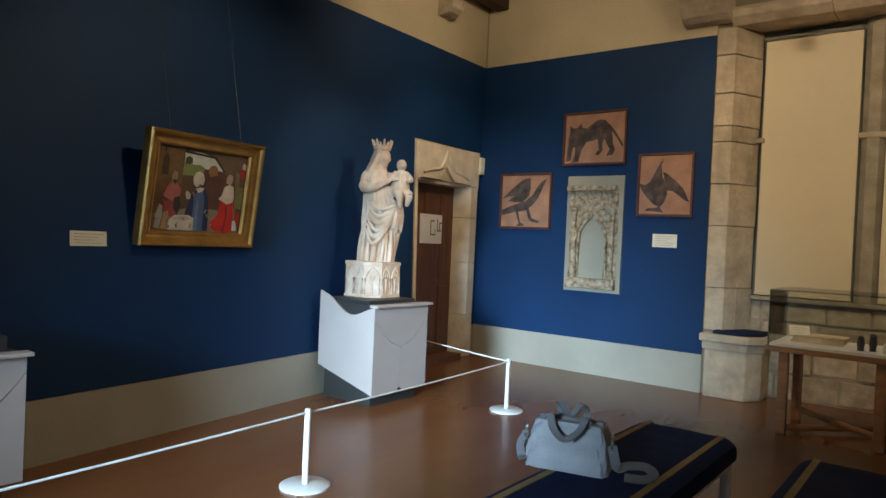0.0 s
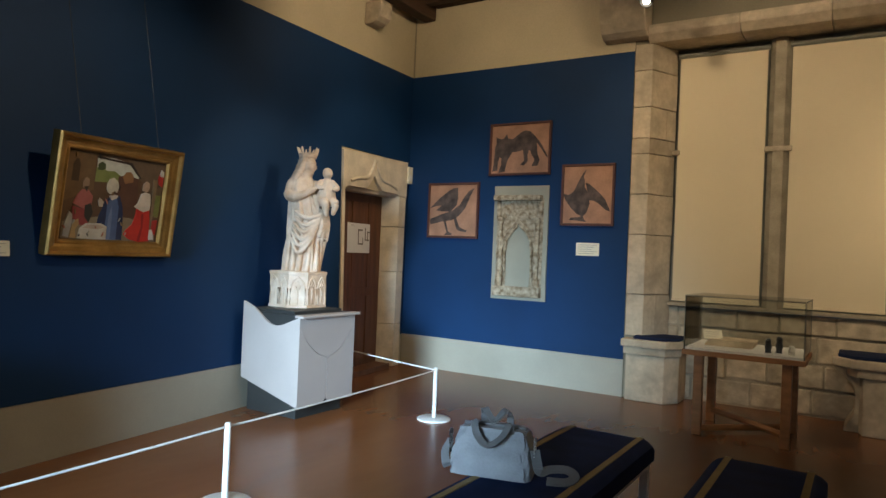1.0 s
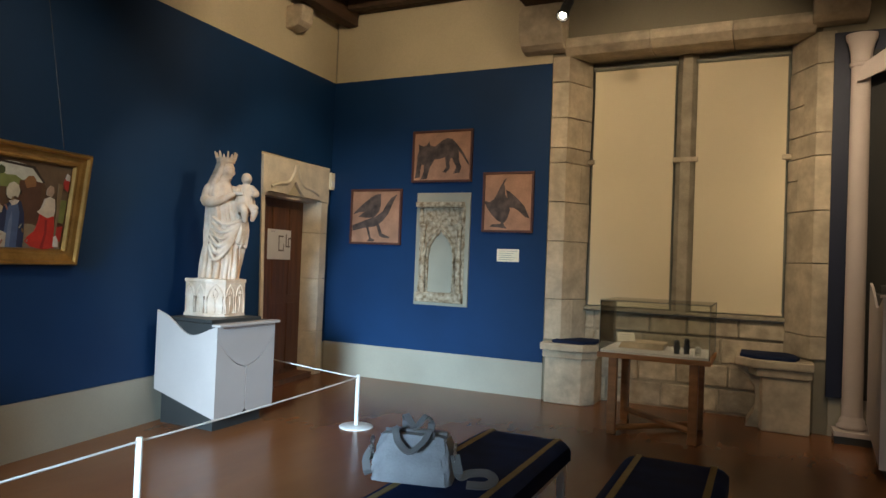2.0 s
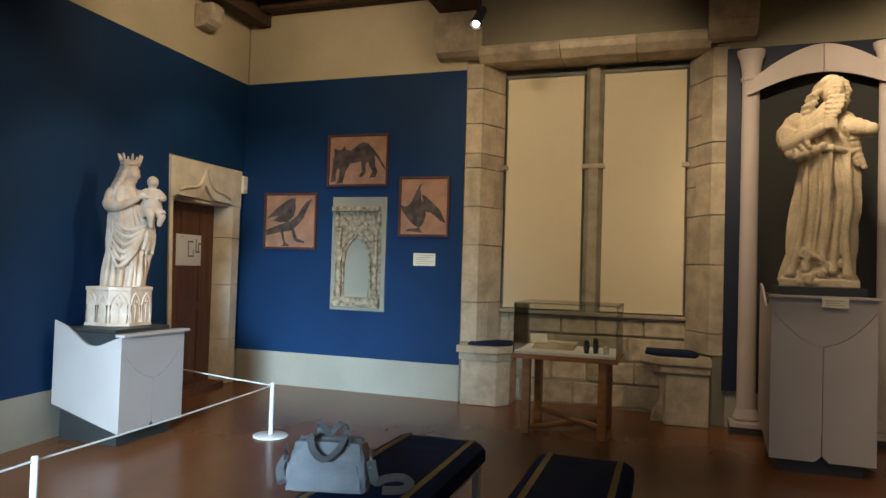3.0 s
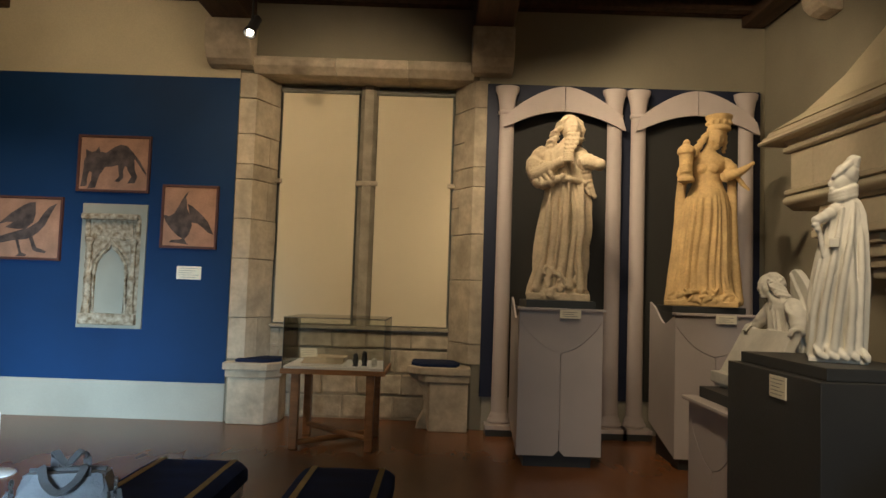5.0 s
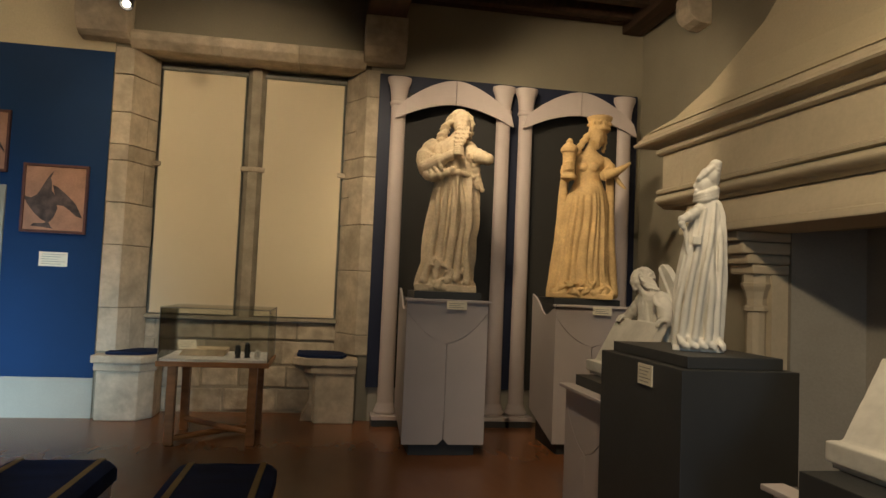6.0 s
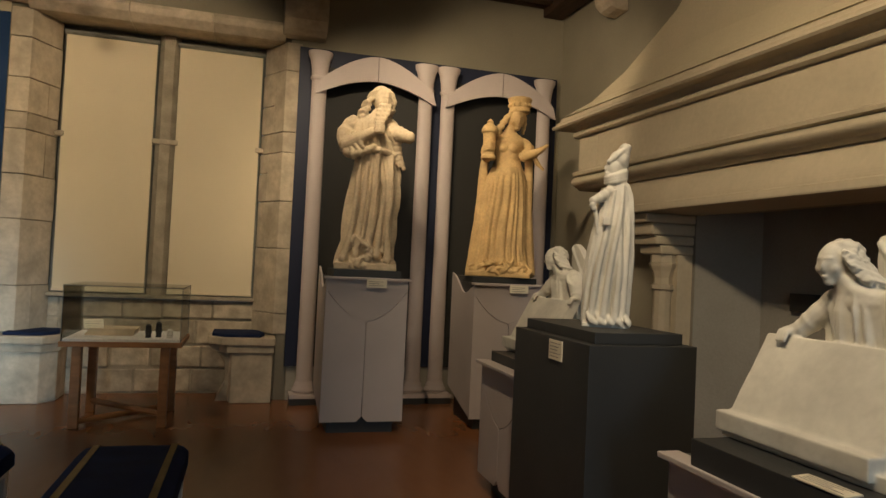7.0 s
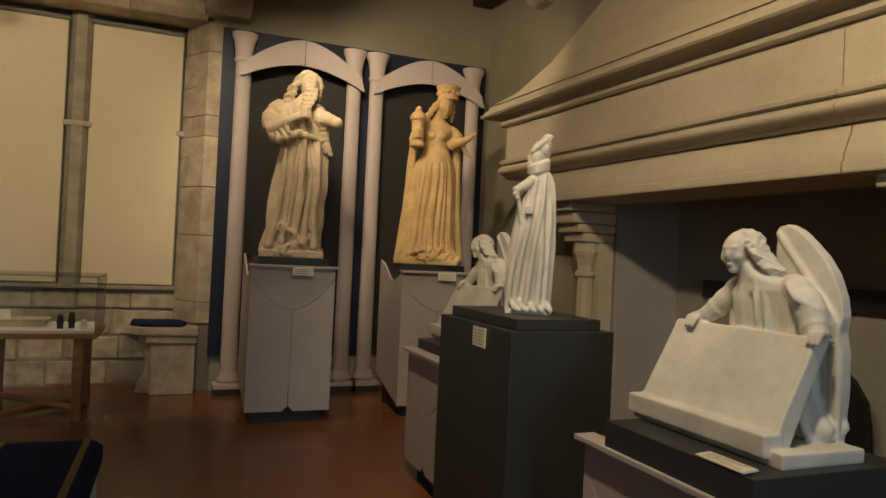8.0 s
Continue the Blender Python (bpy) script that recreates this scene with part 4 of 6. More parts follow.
# ---- statues: one plain mesh each ----
def ell(bm, c, r, rx=0, ry=0, rz=0, sub=3):
    bmesh.ops.create_icosphere(bm, subdivisions=sub, radius=1, matrix=pose(*c, rx, ry, rz) @ Matrix.Diagonal((*r, 1)))


def limb(bm, pts, radii, n=14, folds=0.0):
    pts = curve_pts(pts, 14)
    rs = [float(np.interp(i / 14, np.linspace(0, 1, len(radii)), radii)) * (1 + folds * math.sin(i * 2.3)) for i in range(15)]
    tube(bm, pts, rs, n)
    ell(bm, pts[0], (rs[0],) * 3, sub=2)
    ell(bm, pts[-1], (rs[-1],) * 3, sub=2)


def statue(name, bm, material, m, voxel, label, category="statue", group="", wear=0.004):
    ob = part(name, bm, material, smooth=False)
    ob.matrix_world = m
    r = ob.modifiers.new("merge", "REMESH")
    r.mode, r.voxel_size, r.use_smooth_shade = "VOXEL", voxel, True
    s = ob.modifiers.new("soften", "SMOOTH")
    s.factor, s.iterations = 0.4, 1
    pits = bpy.data.textures.new("stone_pits", "CLOUDS")
    pits.noise_scale, pits.noise_depth = 0.05, 3
    d = ob.modifiers.new("worn_surface", "DISPLACE")
    d.texture, d.strength, d.mid_level = pits, wear, 0.5
    return tagged(ob, label, category, group)


def face(bm, c, s, yaw=0, pitch=0):
    """Head: a plain egg with brow, nose and chin, looking along -y."""
    x, y, z = 0, 0, 0
    body, bm = bm, bmesh.new()
    ell(bm, (0, 0, 0), (0.078 * s, 0.092 * s, 0.112 * s))
    ell(bm, (x, y - 0.086 * s, z - 0.012 * s), (0.012 * s, 0.016 * s, 0.030 * s), sub=2)
    ell(bm, (x, y - 0.070 * s, z + 0.030 * s), (0.050 * s, 0.022 * s, 0.012 * s), sub=2)
    ell(bm, (x, y - 0.070 * s, z - 0.062 * s), (0.024 * s, 0.020 * s, 0.010 * s), sub=2)
    ell(bm, (x, y - 0.050 * s, z - 0.086 * s), (0.030 * s, 0.030 * s, 0.026 * s), sub=2)
    for e in (-1, 1):
        ell(bm, (x + e * 0.040 * s, y - 0.058 * s, z - 0.022 * s), (0.026 * s, 0.025 * s, 0.030 * s), sub=2)
    bmesh.ops.transform(bm, matrix=pose(*c, pitch, 0, yaw), verts=bm.verts[:])
    tmp = bpy.data.meshes.new("head")
    bm.to_mesh(tmp)
    bm.free()
    body.from_mesh(tmp)
    bpy.data.meshes.remove(tmp)



# the drapery: rounded folds with sharp valleys between them
def drape(bm, levels, depth, seed, around=3.2, down=0.9, pleats=0, n=150, rings=80):
    """A draped body: levels of (z, cx, cy, rx, ry, share of the folds)."""
    zs = [l[0] for l in levels]
    arr = np.array(levels)
    out = []
    for j in range(rings + 1):
        z = zs[0] + (zs[-1] - zs[0]) * j / rings
        cx, cy, rx, ry, f = (float(np.interp(z, zs, arr[:, k])) for k in range(1, 6))
        ring = []
        for i in range(n):
            a = 2 * math.pi * i / n
            ca, sa = math.cos(a), math.sin(a)
            w = 0.25 * noise.noise((ca * 1.3, sa * 1.3, z * 1.7 + seed))
            q = abs(noise.noise((ca * around + seed, sa * around + w * 3, z * down))) + 0.5 * abs(noise.noise((ca * around * 2.3, sa * around * 2.3 + seed, z * down * 1.6 + w * 2)))
            q = min(q, 0.75) - 0.32
            if pleats:
                q = 0.45 * q + 0.5 * (abs(math.sin(pleats * (a + 0.35 * w + 0.05 * math.sin(7 * a + seed)) / 2)) ** 0.7 - 0.6)
            d = depth * f * q
            ring.append(bm.verts.new((cx + (rx + d) * ca, cy + (ry + d) * sa, z)))
        out.append(ring)
    for a, b in zip(out, out[1:]):
        for i in range(n):
            bm.faces.new((a[i], a[(i + 1) % n], b[(i + 1) % n], b[i]))
    bm.faces.new(out[0][::-1])
    bm.faces.new(out[-1])


def rocky(bm, rx, ry, h, seed, k=26):
    """A rough low base of broken stone."""
    rnd = random.Random(seed)
    box(bm, -rx * 0.95, rx * 0.95, -ry * 0.9, ry * 0.9, 0.0, h * 0.6)
    for _ in range(k):
        a = rnd.uniform(0, 6.28)
        ell(bm, (rx * 0.82 * math.cos(a), ry * 0.8 * math.sin(a), h * rnd.uniform(0.3, 0.75)), (rnd.uniform(0.12, 0.24) * rx, 0.16 * ry, h * rnd.uniform(0.3, 0.5)), rz=rnd.uniform(0, 180), sub=2)


def strand(bm, pts, r, wave=0.012, turns=3):
    """A wavy lock of hair."""
    P = curve_pts(pts, 20)
    P = [p + Vector((wave * math.sin(i * turns * 0.314 + 9 * pts[0][0]), 0.5 * wave * math.cos(i * turns * 0.314), 0)) for i, p in enumerate(P)]
    tube(bm, P, [r * (0.75 + 0.35 * math.sin(math.pi * i / 20)) for i in range(21)], 8)


# bearded figure, 1.76 m, one fist at the chest, the other forearm broken off
bm = bmesh.new()
drape(bm, [(0.04, 0.0, 0, 0.275, 0.19, 0.7), (0.12, -0.01, 0, 0.240, 0.175, 1.0), (0.24, 0.0, 0, 0.228, 0.165, 1.2), (0.60, 0.055, 0, 0.215, 0.155, 1.2), (0.90, 0.082, 0, 0.192, 0.145, 1.1), (1.06, 0.090, 0, 0.175, 0.138, 0.8), (1.12, 0.085, 0, 0.168, 0.130, 0.4), (1.20, 0.06, 0.01, 0.195, 0.14, 0.4), (1.30, 0.03, 0.02, 0.215, 0.14, 0.4), (1.38, 0.02, 0.02, 0.205, 0.120, 0.3), (1.43, 0.05, 0.02, 0.150, 0.10, 0.2), (1.47, 0.09, 0.01, 0.08, 0.08, 0), (1.52, 0.11, 0.0, 0.06, 0.065, 0)], 0.11, 3.4, around=2.9, down=0.8)
rocky(bm, 0.30, 0.23, 0.10, 3)
face(bm, (0.130, -0.035, 1.600), 1.06, yaw=24, pitch=8)
ell(bm, (0.115, 0.0, 1.64), (0.100, 0.105, 0.110))
for k in range(5):
    strand(bm, [(0.10 - 0.012 * k, -0.075 + 0.03 * k, 1.715), (0.030 - 0.008 * k, -0.07 + 0.03 * k, 1.63), (-0.005 - 0.012 * k, -0.06 + 0.025 * k, 1.54), (-0.035 - 0.012 * k, -0.05 + 0.02 * k, 1.46), (-0.085, -0.04 + 0.02 * k, 1.415)], 0.026, 0.016, 4)
for k in range(3):
    strand(bm, [(0.17, -0.05 + 0.04 * k, 1.715), (0.225, -0.03 + 0.035 * k, 1.64), (0.225, -0.02 + 0.03 * k, 1.55), (0.205, -0.01 + 0.03 * k, 1.47)], 0.024, 0.012, 4)
for k in range(5):
    strand(bm, [(0.098 + 0.024 * k, -0.105 - 0.012 * (2 - abs(k - 2)), 1.545), (0.085 + 0.024 * k, -0.135 - 0.01 * (k % 2), 1.47), (0.075 + 0.018 * k, -0.155, 1.40), (0.068 + 0.012 * k, -0.165, 1.345)], 0.021, 0.010, 5)
ell(bm, (0.13, -0.13, 1.535), (0.045, 0.02, 0.012), ry=8, sub=2)
limb(bm, [(-0.14, 0.0, 1.385), (-0.205, -0.02, 1.29), (-0.205, -0.07, 1.16), (-0.10, -0.13, 1.205), (0.02, -0.165, 1.265), (0.085, -0.185, 1.30)], [0.070, 0.082, 0.080, 0.064, 0.046, 0.036], folds=0.12)
limb(bm, [(-0.215, -0.06, 1.15), (-0.16, -0.11, 1.075), (-0.06, -0.15, 1.085), (0.05, -0.165, 1.135)], [0.058, 0.052, 0.044, 0.028], folds=0.18)
for k in range(4):
    limb(bm, [(-0.235 + 0.05 * k, -0.03 - 0.035 * k, 1.30 - 0.01 * k), (-0.245 + 0.055 * k, -0.075 - 0.03 * k, 1.19), (-0.20 + 0.05 * k, -0.13 - 0.02 * k, 1.09 + 0.012 * k)], [0.016, 0.030, 0.018], folds=0.1)
ell(bm, (0.095, -0.195, 1.30), (0.050, 0.038, 0.046))
for k in range(4):
    limb(bm, [(0.065, -0.225, 1.333 - 0.021 * k), (0.105, -0.236, 1.335 - 0.021 * k), (0.142, -0.215, 1.325 - 0.02 * k)], [0.010, 0.013, 0.010])
limb(bm, [(0.19, 0.0, 1.375), (0.235, -0.06, 1.30), (0.295, -0.13, 1.275), (0.375, -0.165, 1.245)], [0.078, 0.084, 0.070, 0.056], folds=0.10)
for k in range(4):
    limb(bm, [(0.17 + 0.04 * k, -0.07 - 0.02 * k, 1.375 - 0.012 * k), (0.215 + 0.035 * k, -0.135 - 0.012 * k, 1.29), (0.225 + 0.035 * k, -0.12, 1.215)], [0.012, 0.022, 0.012])
limb(bm, [(0.26, -0.08, 1.21), (0.285, -0.06, 1.09), (0.335, -0.05, 0.97)], [0.050, 0.038, 0.022], folds=0.12)
limb(bm, [(0.23, -0.05, 1.20), (0.255, -0.05, 1.06), (0.290, -0.05, 0.99)], [0.045, 0.034, 0.018], folds=0.12)
limb(bm, [(-0.085, -0.08, 1.085), (0.02, -0.140, 1.115), (0.12, -0.150, 1.110), (0.245, -0.08, 1.085)], [0.026, 0.032, 0.030, 0.022], folds=0.22)
for k, (x0, x1, x2) in enumerate(((-0.06, -0.10, -0.20), (0.00, -0.03, -0.09), (0.06, 0.065, 0.015), (0.12, 0.15, 0.10), (0.18, 0.22, 0.20))):
    limb(bm, [(x0, -0.115, 1.07), (x1 + 0.01, -0.148, 0.72), (x1 - 0.025, -0.155, 0.42), (x2, -0.175, 0.10 + 0.03 * (k % 2))], [0.012, 0.026, 0.022, 0.036], folds=0.10)
rnd = random.Random(8)
for k in range(26):
    x = rnd.uniform(-0.20, 0.20)
    ell(bm, (x, -0.185 + 1.4 * x * x, rnd.uniform(0.06, 0.30)), (0.018, 0.030, rnd.uniform(0.03, 0.07)), ry=rnd.uniform(-60, 60), sub=2)
for v in bm.verts:
    v.co.x += 0.012 - 0.024 * v.co.z
statue("bearded_statue", bm, LIMESTATUE, pose(1.105, 6.47, 1.446, 0, 0, -9), 0.0062, "weathered limestone statue in long robes on a tall pedestal", group="tall niche statues", wear=0.006)

# crowned woman holding a lidded jar, 1.80 m
bm = bmesh.new()
drape(bm, [(0.03, 0.0, 0, 0.315, 0.205, 0.8), (0.10, 0.01, 0, 0.285, 0.190, 1.1), (0.30, 0.015, 0, 0.248, 0.175, 1.1), (0.65, 0.03, 0, 0.226, 0.165, 1.0), (0.90, 0.045, 0, 0.205, 0.155, 0.7), (1.00, 0.05, -0.01, 0.188, 0.150, 0.3), (1.07, 0.05, -0.01, 0.162, 0.135, 0.1), (1.15, 0.05, 0, 0.130, 0.11, 0), (1.26, 0.055, 0, 0.142, 0.120, 0), (1.35, 0.06, 0, 0.168, 0.112, 0), (1.40, 0.06, 0.01, 0.130, 0.09, 0), (1.45, 0.06, 0.0, 0.062, 0.065, 0), (1.53, 0.09, -0.01, 0.05, 0.055, 0)], 0.075, 7.7, around=2.6, down=0.45, pleats=23)
rocky(bm, 0.33, 0.24, 0.075, 7)
ell(bm, (0.05, -0.065, 1.03), (0.135, 0.100, 0.105))
for x in (0.105, 0.005):
    ell(bm, (x, -0.100, 1.275), (0.052, 0.038, 0.052), sub=2)
for s_, x0, x1, x2 in ((-1, -0.15, -0.222, -0.275), (-1, -0.12, -0.195, -0.225), (1, 0.26, 0.290, 0.325), (1, 0.235, 0.268, 0.290)):
    limb(bm, [(x0, 0.04, 1.33), (0.4 * x0 + 0.6 * x1, 0.02, 1.10), (x1, 0.0, 0.62), (x2, -0.02, 0.05)], [0.024, 0.030, 0.032, 0.046], folds=0.05)
face(bm, (0.118, -0.022, 1.575), 1.0, yaw=22, pitch=10)
ell(bm, (0.125, 0.0, 1.60), (0.090, 0.095, 0.100))
for k in range(5):
    strand(bm, [(0.085 - 0.01 * k, -0.075 + 0.03 * k, 1.65), (0.045 - 0.012 * k, -0.075 + 0.03 * k, 1.585), (0.005 - 0.012 * k, -0.075 + 0.03 * k, 1.52), (-0.03 - 0.014 * k, -0.07 + 0.03 * k, 1.455), (-0.06, 0.0, 1.39)], 0.019, 0.010, 5)
for k in range(2):
    strand(bm, [(0.20, 0.0 + 0.03 * k, 1.64), (0.205, 0.02 + 0.03 * k, 1.55), (0.19, 0.03, 1.44)], 0.020, 0.008, 4)
lathe(bm, [(0.094, 1.640), (0.108, 1.650), (0.108, 1.672), (0.098, 1.684), (0.108, 1.745), (0.120, 1.765), (0.124, 1.785), (0.10, 1.795)], 0.150, 0.0, 32)
for k in range(12):
    a = 2 * math.pi * k / 12
    ell(bm, (0.150 + 0.110 * math.cos(a), 0.110 * math.sin(a), 1.715), (0.014, 0.014, 0.020), sub=1)
limb(bm, [(-0.08, 0.0, 1.365), (-0.165, -0.05, 1.26), (-0.150, -0.14, 1.165)], [0.048, 0.052, 0.044], folds=0.08)
lathe(bm, [(0.052, 1.135), (0.076, 1.145), (0.076, 1.175), (0.060, 1.190), (0.062, 1.36), (0.066, 1.395), (0.082, 1.405), (0.082, 1.440), (0.060, 1.470), (0.030, 1.490), (0.034, 1.515), (0.012, 1.54)], -0.135, -0.180, 20)
for k in range(4):
    limb(bm, [(-0.185, -0.215, 1.225 + 0.022 * k), (-0.135, -0.250, 1.230 + 0.022 * k), (-0.085, -0.215, 1.235 + 0.022 * k)], [0.010, 0.013, 0.010])
limb(bm, [(0.205, 0.0, 1.350), (0.265, -0.04, 1.275), (0.225, -0.12, 1.205), (0.335, -0.155, 1.235), (0.430, -0.175, 1.300)], [0.046, 0.052, 0.050, 0.038, 0.015], folds=0.08)
for k in range(4):
    limb(bm, [(0.18 + 0.05 * k, -0.135 - 0.008 * k, 1.205 + 0.008 * k), (0.185 + 0.045 * k, -0.140, 1.165 + 0.012 * k), (0.215 + 0.04 * k, -0.13, 1.145 + 0.018 * k)], [0.026, 0.020, 0.010])
limb(bm, [(0.30, -0.10, 1.20), (0.345, -0.10, 1.13), (0.40, -0.11, 1.07)], [0.022, 0.024, 0.012])
for k in range(9):
    x = -0.20 + 0.055 * k
    limb(bm, [(0.05 + x * 0.55, -0.125 + 1.2 * x * x, 0.92), (0.03 + x * 0.80, -0.155 + 1.4 * x * x, 0.50), (0.02 + x * 1.0, -0.180 + 1.3 * x * x, 0.16), (x * 1.15 + 0.02 * (k % 3), -0.205 + 1.0 * x * x, 0.06)], [0.007, 0.013, 0.018, 0.030], folds=0.05)
rnd = random.Random(4)
for k in range(34):
    x = rnd.uniform(-0.28, 0.28)
    ell(bm, (x, -0.215 + 0.9 * x * x, rnd.uniform(0.04, 0.15)), (0.040, 0.026, 0.018), ry=rnd.uniform(-60, 60), sub=2)
statue("crowned_statue", bm, OCHRESTATUE, pose(2.445, 6.47, 1.432, 0, 0, -20), 0.0062, "ochre limestone statue with crown and lidded jar", group="tall niche statues", wear=0.005)

# crowned figure with a small child on its arm, 1.18 m
bm = bmesh.new()
drape(bm, [(0.0, -0.01, 0, 0.172, 0.150, 0.8), (0.08, 0.0, 0, 0.162, 0.145, 1.1), (0.30, 0.02, 0, 0.160, 0.140, 1.2), (0.50, 0.025, 0, 0.162, 0.135, 1.0), (0.65, 0.005, 0, 0.150, 0.125, 0.7), (0.78, -0.02, 0, 0.135, 0.110, 0.4), (0.85, -0.015, 0, 0.108, 0.085, 0.2), (0.89, 0.01, 0, 0.058, 0.058, 0), (0.97, 0.04, -0.01, 0.045, 0.045, 0)], 0.085, 12.3, around=2.7, down=1.1)
face(bm, (0.036, -0.006, 1.005), 0.80, yaw=48, pitch=4)
ell(bm, (0.020, 0.015, 1.015), (0.070, 0.073, 0.085))
for k in range(4):
    limb(bm, [(0.0 - 0.012 * k, -0.05 + 0.035 * k, 1.07), (-0.035 - 0.012 * k, -0.045 + 0.03 * k, 0.96), (-0.085 - 0.01 * k, -0.05 + 0.03 * k, 0.86), (-0.115, -0.04 + 0.02 * k, 0.76)], [0.022, 0.026, 0.024, 0.014], folds=0.10)
lathe(bm, [(0.072, 1.070), (0.084, 1.075), (0.082, 1.100), (0.088, 1.115), (0.070, 1.118)], 0.025, 0.005, 24)
for k in range(8):
    a = 2 * math.pi * k / 8 + 0.2
    c_, s_ = math.cos(a), math.sin(a)
    limb(bm, [(0.025 + 0.084 * c_, 0.005 + 0.084 * s_, 1.11), (0.025 + 0.090 * c_, 0.005 + 0.090 * s_, 1.14), (0.025 + 0.098 * c_, 0.005 + 0.098 * s_, 1.165)], [0.010, 0.012, 0.009])
limb(bm, [(-0.115, -0.01, 0.83), (-0.140, -0.05, 0.71), (-0.05, -0.13, 0.70), (0.05, -0.155, 0.75), (0.09, -0.16, 0.77)], [0.048, 0.052, 0.042, 0.028, 0.020], folds=0.08)
limb(bm, [(0.10, 0.0, 0.82), (0.165, -0.03, 0.70), (0.205, -0.11, 0.655)], [0.046, 0.050, 0.042], folds=0.06)
drape(bm, [(0.62, 0.205, -0.10, 0.070, 0.062, 0.5), (0.68, 0.205, -0.10, 0.088, 0.070, 0.6), (0.78, 0.205, -0.095, 0.075, 0.062, 0.5), (0.85, 0.205, -0.095, 0.055, 0.050, 0.2), (0.885, 0.208, -0.095, 0.028, 0.03, 0)], 0.05, 4, n=64, rings=24)
ell(bm, (0.210, -0.100, 0.928), (0.048, 0.052, 0.054))
ell(bm, (0.228, -0.140, 0.918), (0.018, 0.018, 0.022), sub=2)
limb(bm, [(0.255, -0.11, 0.845), (0.300, -0.13, 0.79), (0.262, -0.17, 0.775)], [0.028, 0.028, 0.016])
limb(bm, [(0.155, -0.11, 0.845), (0.120, -0.15, 0.80), (0.165, -0.175, 0.785)], [0.028, 0.027, 0.016])
limb(bm, [(0.235, -0.12, 0.66), (0.285, -0.15, 0.645), (0.265, -0.14, 0.555)], [0.042, 0.040, 0.022])
limb(bm, [(0.165, -0.13, 0.66), (0.190, -0.19, 0.635), (0.200, -0.17, 0.540)], [0.042, 0.040, 0.022])
for k in range(6):
    limb(bm, [(0.235 - 0.012 * k, -0.085, 0.60 - 0.012 * k), (0.130 - 0.012 * k, -0.150, 0.53 - 0.045 * k), (0.02 - 0.014 * k, -0.160, 0.50 - 0.065 * k), (-0.085 - 0.006 * k, -0.120, 0.56 - 0.05 * k)], [0.012, 0.021, 0.021, 0.009], folds=0.06)
for k in range(4):
    limb(bm, [(0.215 - 0.02 * k, -0.06 - 0.02 * k, 0.58), (0.222 - 0.018 * k, -0.07 - 0.018 * k, 0.44), (0.212 - 0.022 * k, -0.07 - 0.018 * k, 0.30 + 0.035 * (k % 2))], [0.014, 0.024, 0.015], folds=0.10)
for x0, x1, x2 in ((-0.11, -0.13, -0.155), (-0.065, -0.085, -0.10), (-0.01, -0.02, -0.045), (0.04, 0.055, 0.03), (0.10, 0.125, 0.115)):
    limb(bm, [(x0, -0.115 + 2.2 * x0 * x0, 0.44), (x1, -0.140 + 2.4 * x1 * x1, 0.24), (x2, -0.150 + 2.4 * x2 * x2, 0.02)], [0.008, 0.017, 0.025], folds=0.05)
for v in bm.verts:
    v.co.x -= 0.024 * v.co.z
statue("crowned_figure_with_child", bm, ALABASTER, pose(-4.60, 4.99, 1.262, 0, 0, 43), 0.0055, "pale painted limestone statue with crown and small child", wear=0.004)

# its carved polygonal base
base = thing("carved_statue_base", "pale carved limestone base with blind arches", "statue base", (-4.60, 4.97, 0.93), 90)
pl = [(-0.23, -0.06), (-0.13, -0.205), (0.13, -0.205), (0.23, -0.06), (0.23, 0.19), (-0.23, 0.19)]
up = lambda a, b, t: (a, b, t)
part("base_body", prism(bmesh.new(), [(x * 0.965, y * 0.965) for x, y in pl], up, 0.0, 0.33, bev=0.004), ALABASTER, base)
part("lower_moulding", prism(bmesh.new(), pl, up, 0.0, 0.025, bev=0.006), ALABASTER, base)
part("upper_moulding", prism(bmesh.new(), pl, up, 0.30, 0.335, bev=0.008), ALABASTER, base)
for (x0, y0), (x1, y1), cells in ((pl[0], pl[1], 1), (pl[1], pl[2], 2), (pl[2], pl[3], 1), (pl[5], pl[0], 2), (pl[3], pl[4], 2)):
    for c in range(cells):
        f = lambda u, z, o=0.004: (x0 * 0.96 + (x1 - x0) * 0.96 * (c + u) / cells, y0 * 0.96 + (y1 - y0) * 0.96 * (c + u) / cells, z)
        pts = [f(0.10, 0.03), f(0.10, 0.18), f(0.22, 0.24), f(0.5, 0.285), f(0.78, 0.24), f(0.90, 0.18), f(0.90, 0.03)]
        part("blind_arch", tube(bmesh.new(), pts, 0.010, 6), ALABASTER, base, smooth=True)
        part("blind_arch", tube(bmesh.new(), [f(0.5, 0.03), f(0.5, 0.15), f(0.36, 0.20), f(0.5, 0.25), f(0.64, 0.20), f(0.5, 0.15)], 0.007, 6), ALABASTER, base, smooth=True)

# slender veiled figure seen from its side, 0.96 m
bm = bmesh.new()
drape(bm, [(0.0, 0.0, 0, 0.116, 0.105, 0.7), (0.05, -0.005, 0, 0.112, 0.10, 1.0), (0.20, 0.0, 0, 0.108, 0.098, 1.1), (0.37, 0.015, 0, 0.102, 0.093, 1.0), (0.50, 0.025, 0.0, 0.092, 0.088, 0.8), (0.60, 0.033, 0, 0.084, 0.082, 0.6), (0.68, 0.040, 0, 0.074, 0.074, 0.4), (0.735, 0.040, 0, 0.058, 0.060, 0.2), (0.775, 0.03, 0, 0.036, 0.040, 0), (0.82, 0.02, 0, 0.038, 0.042, 0)], 0.062, 31.5, around=2.3, down=1.2)
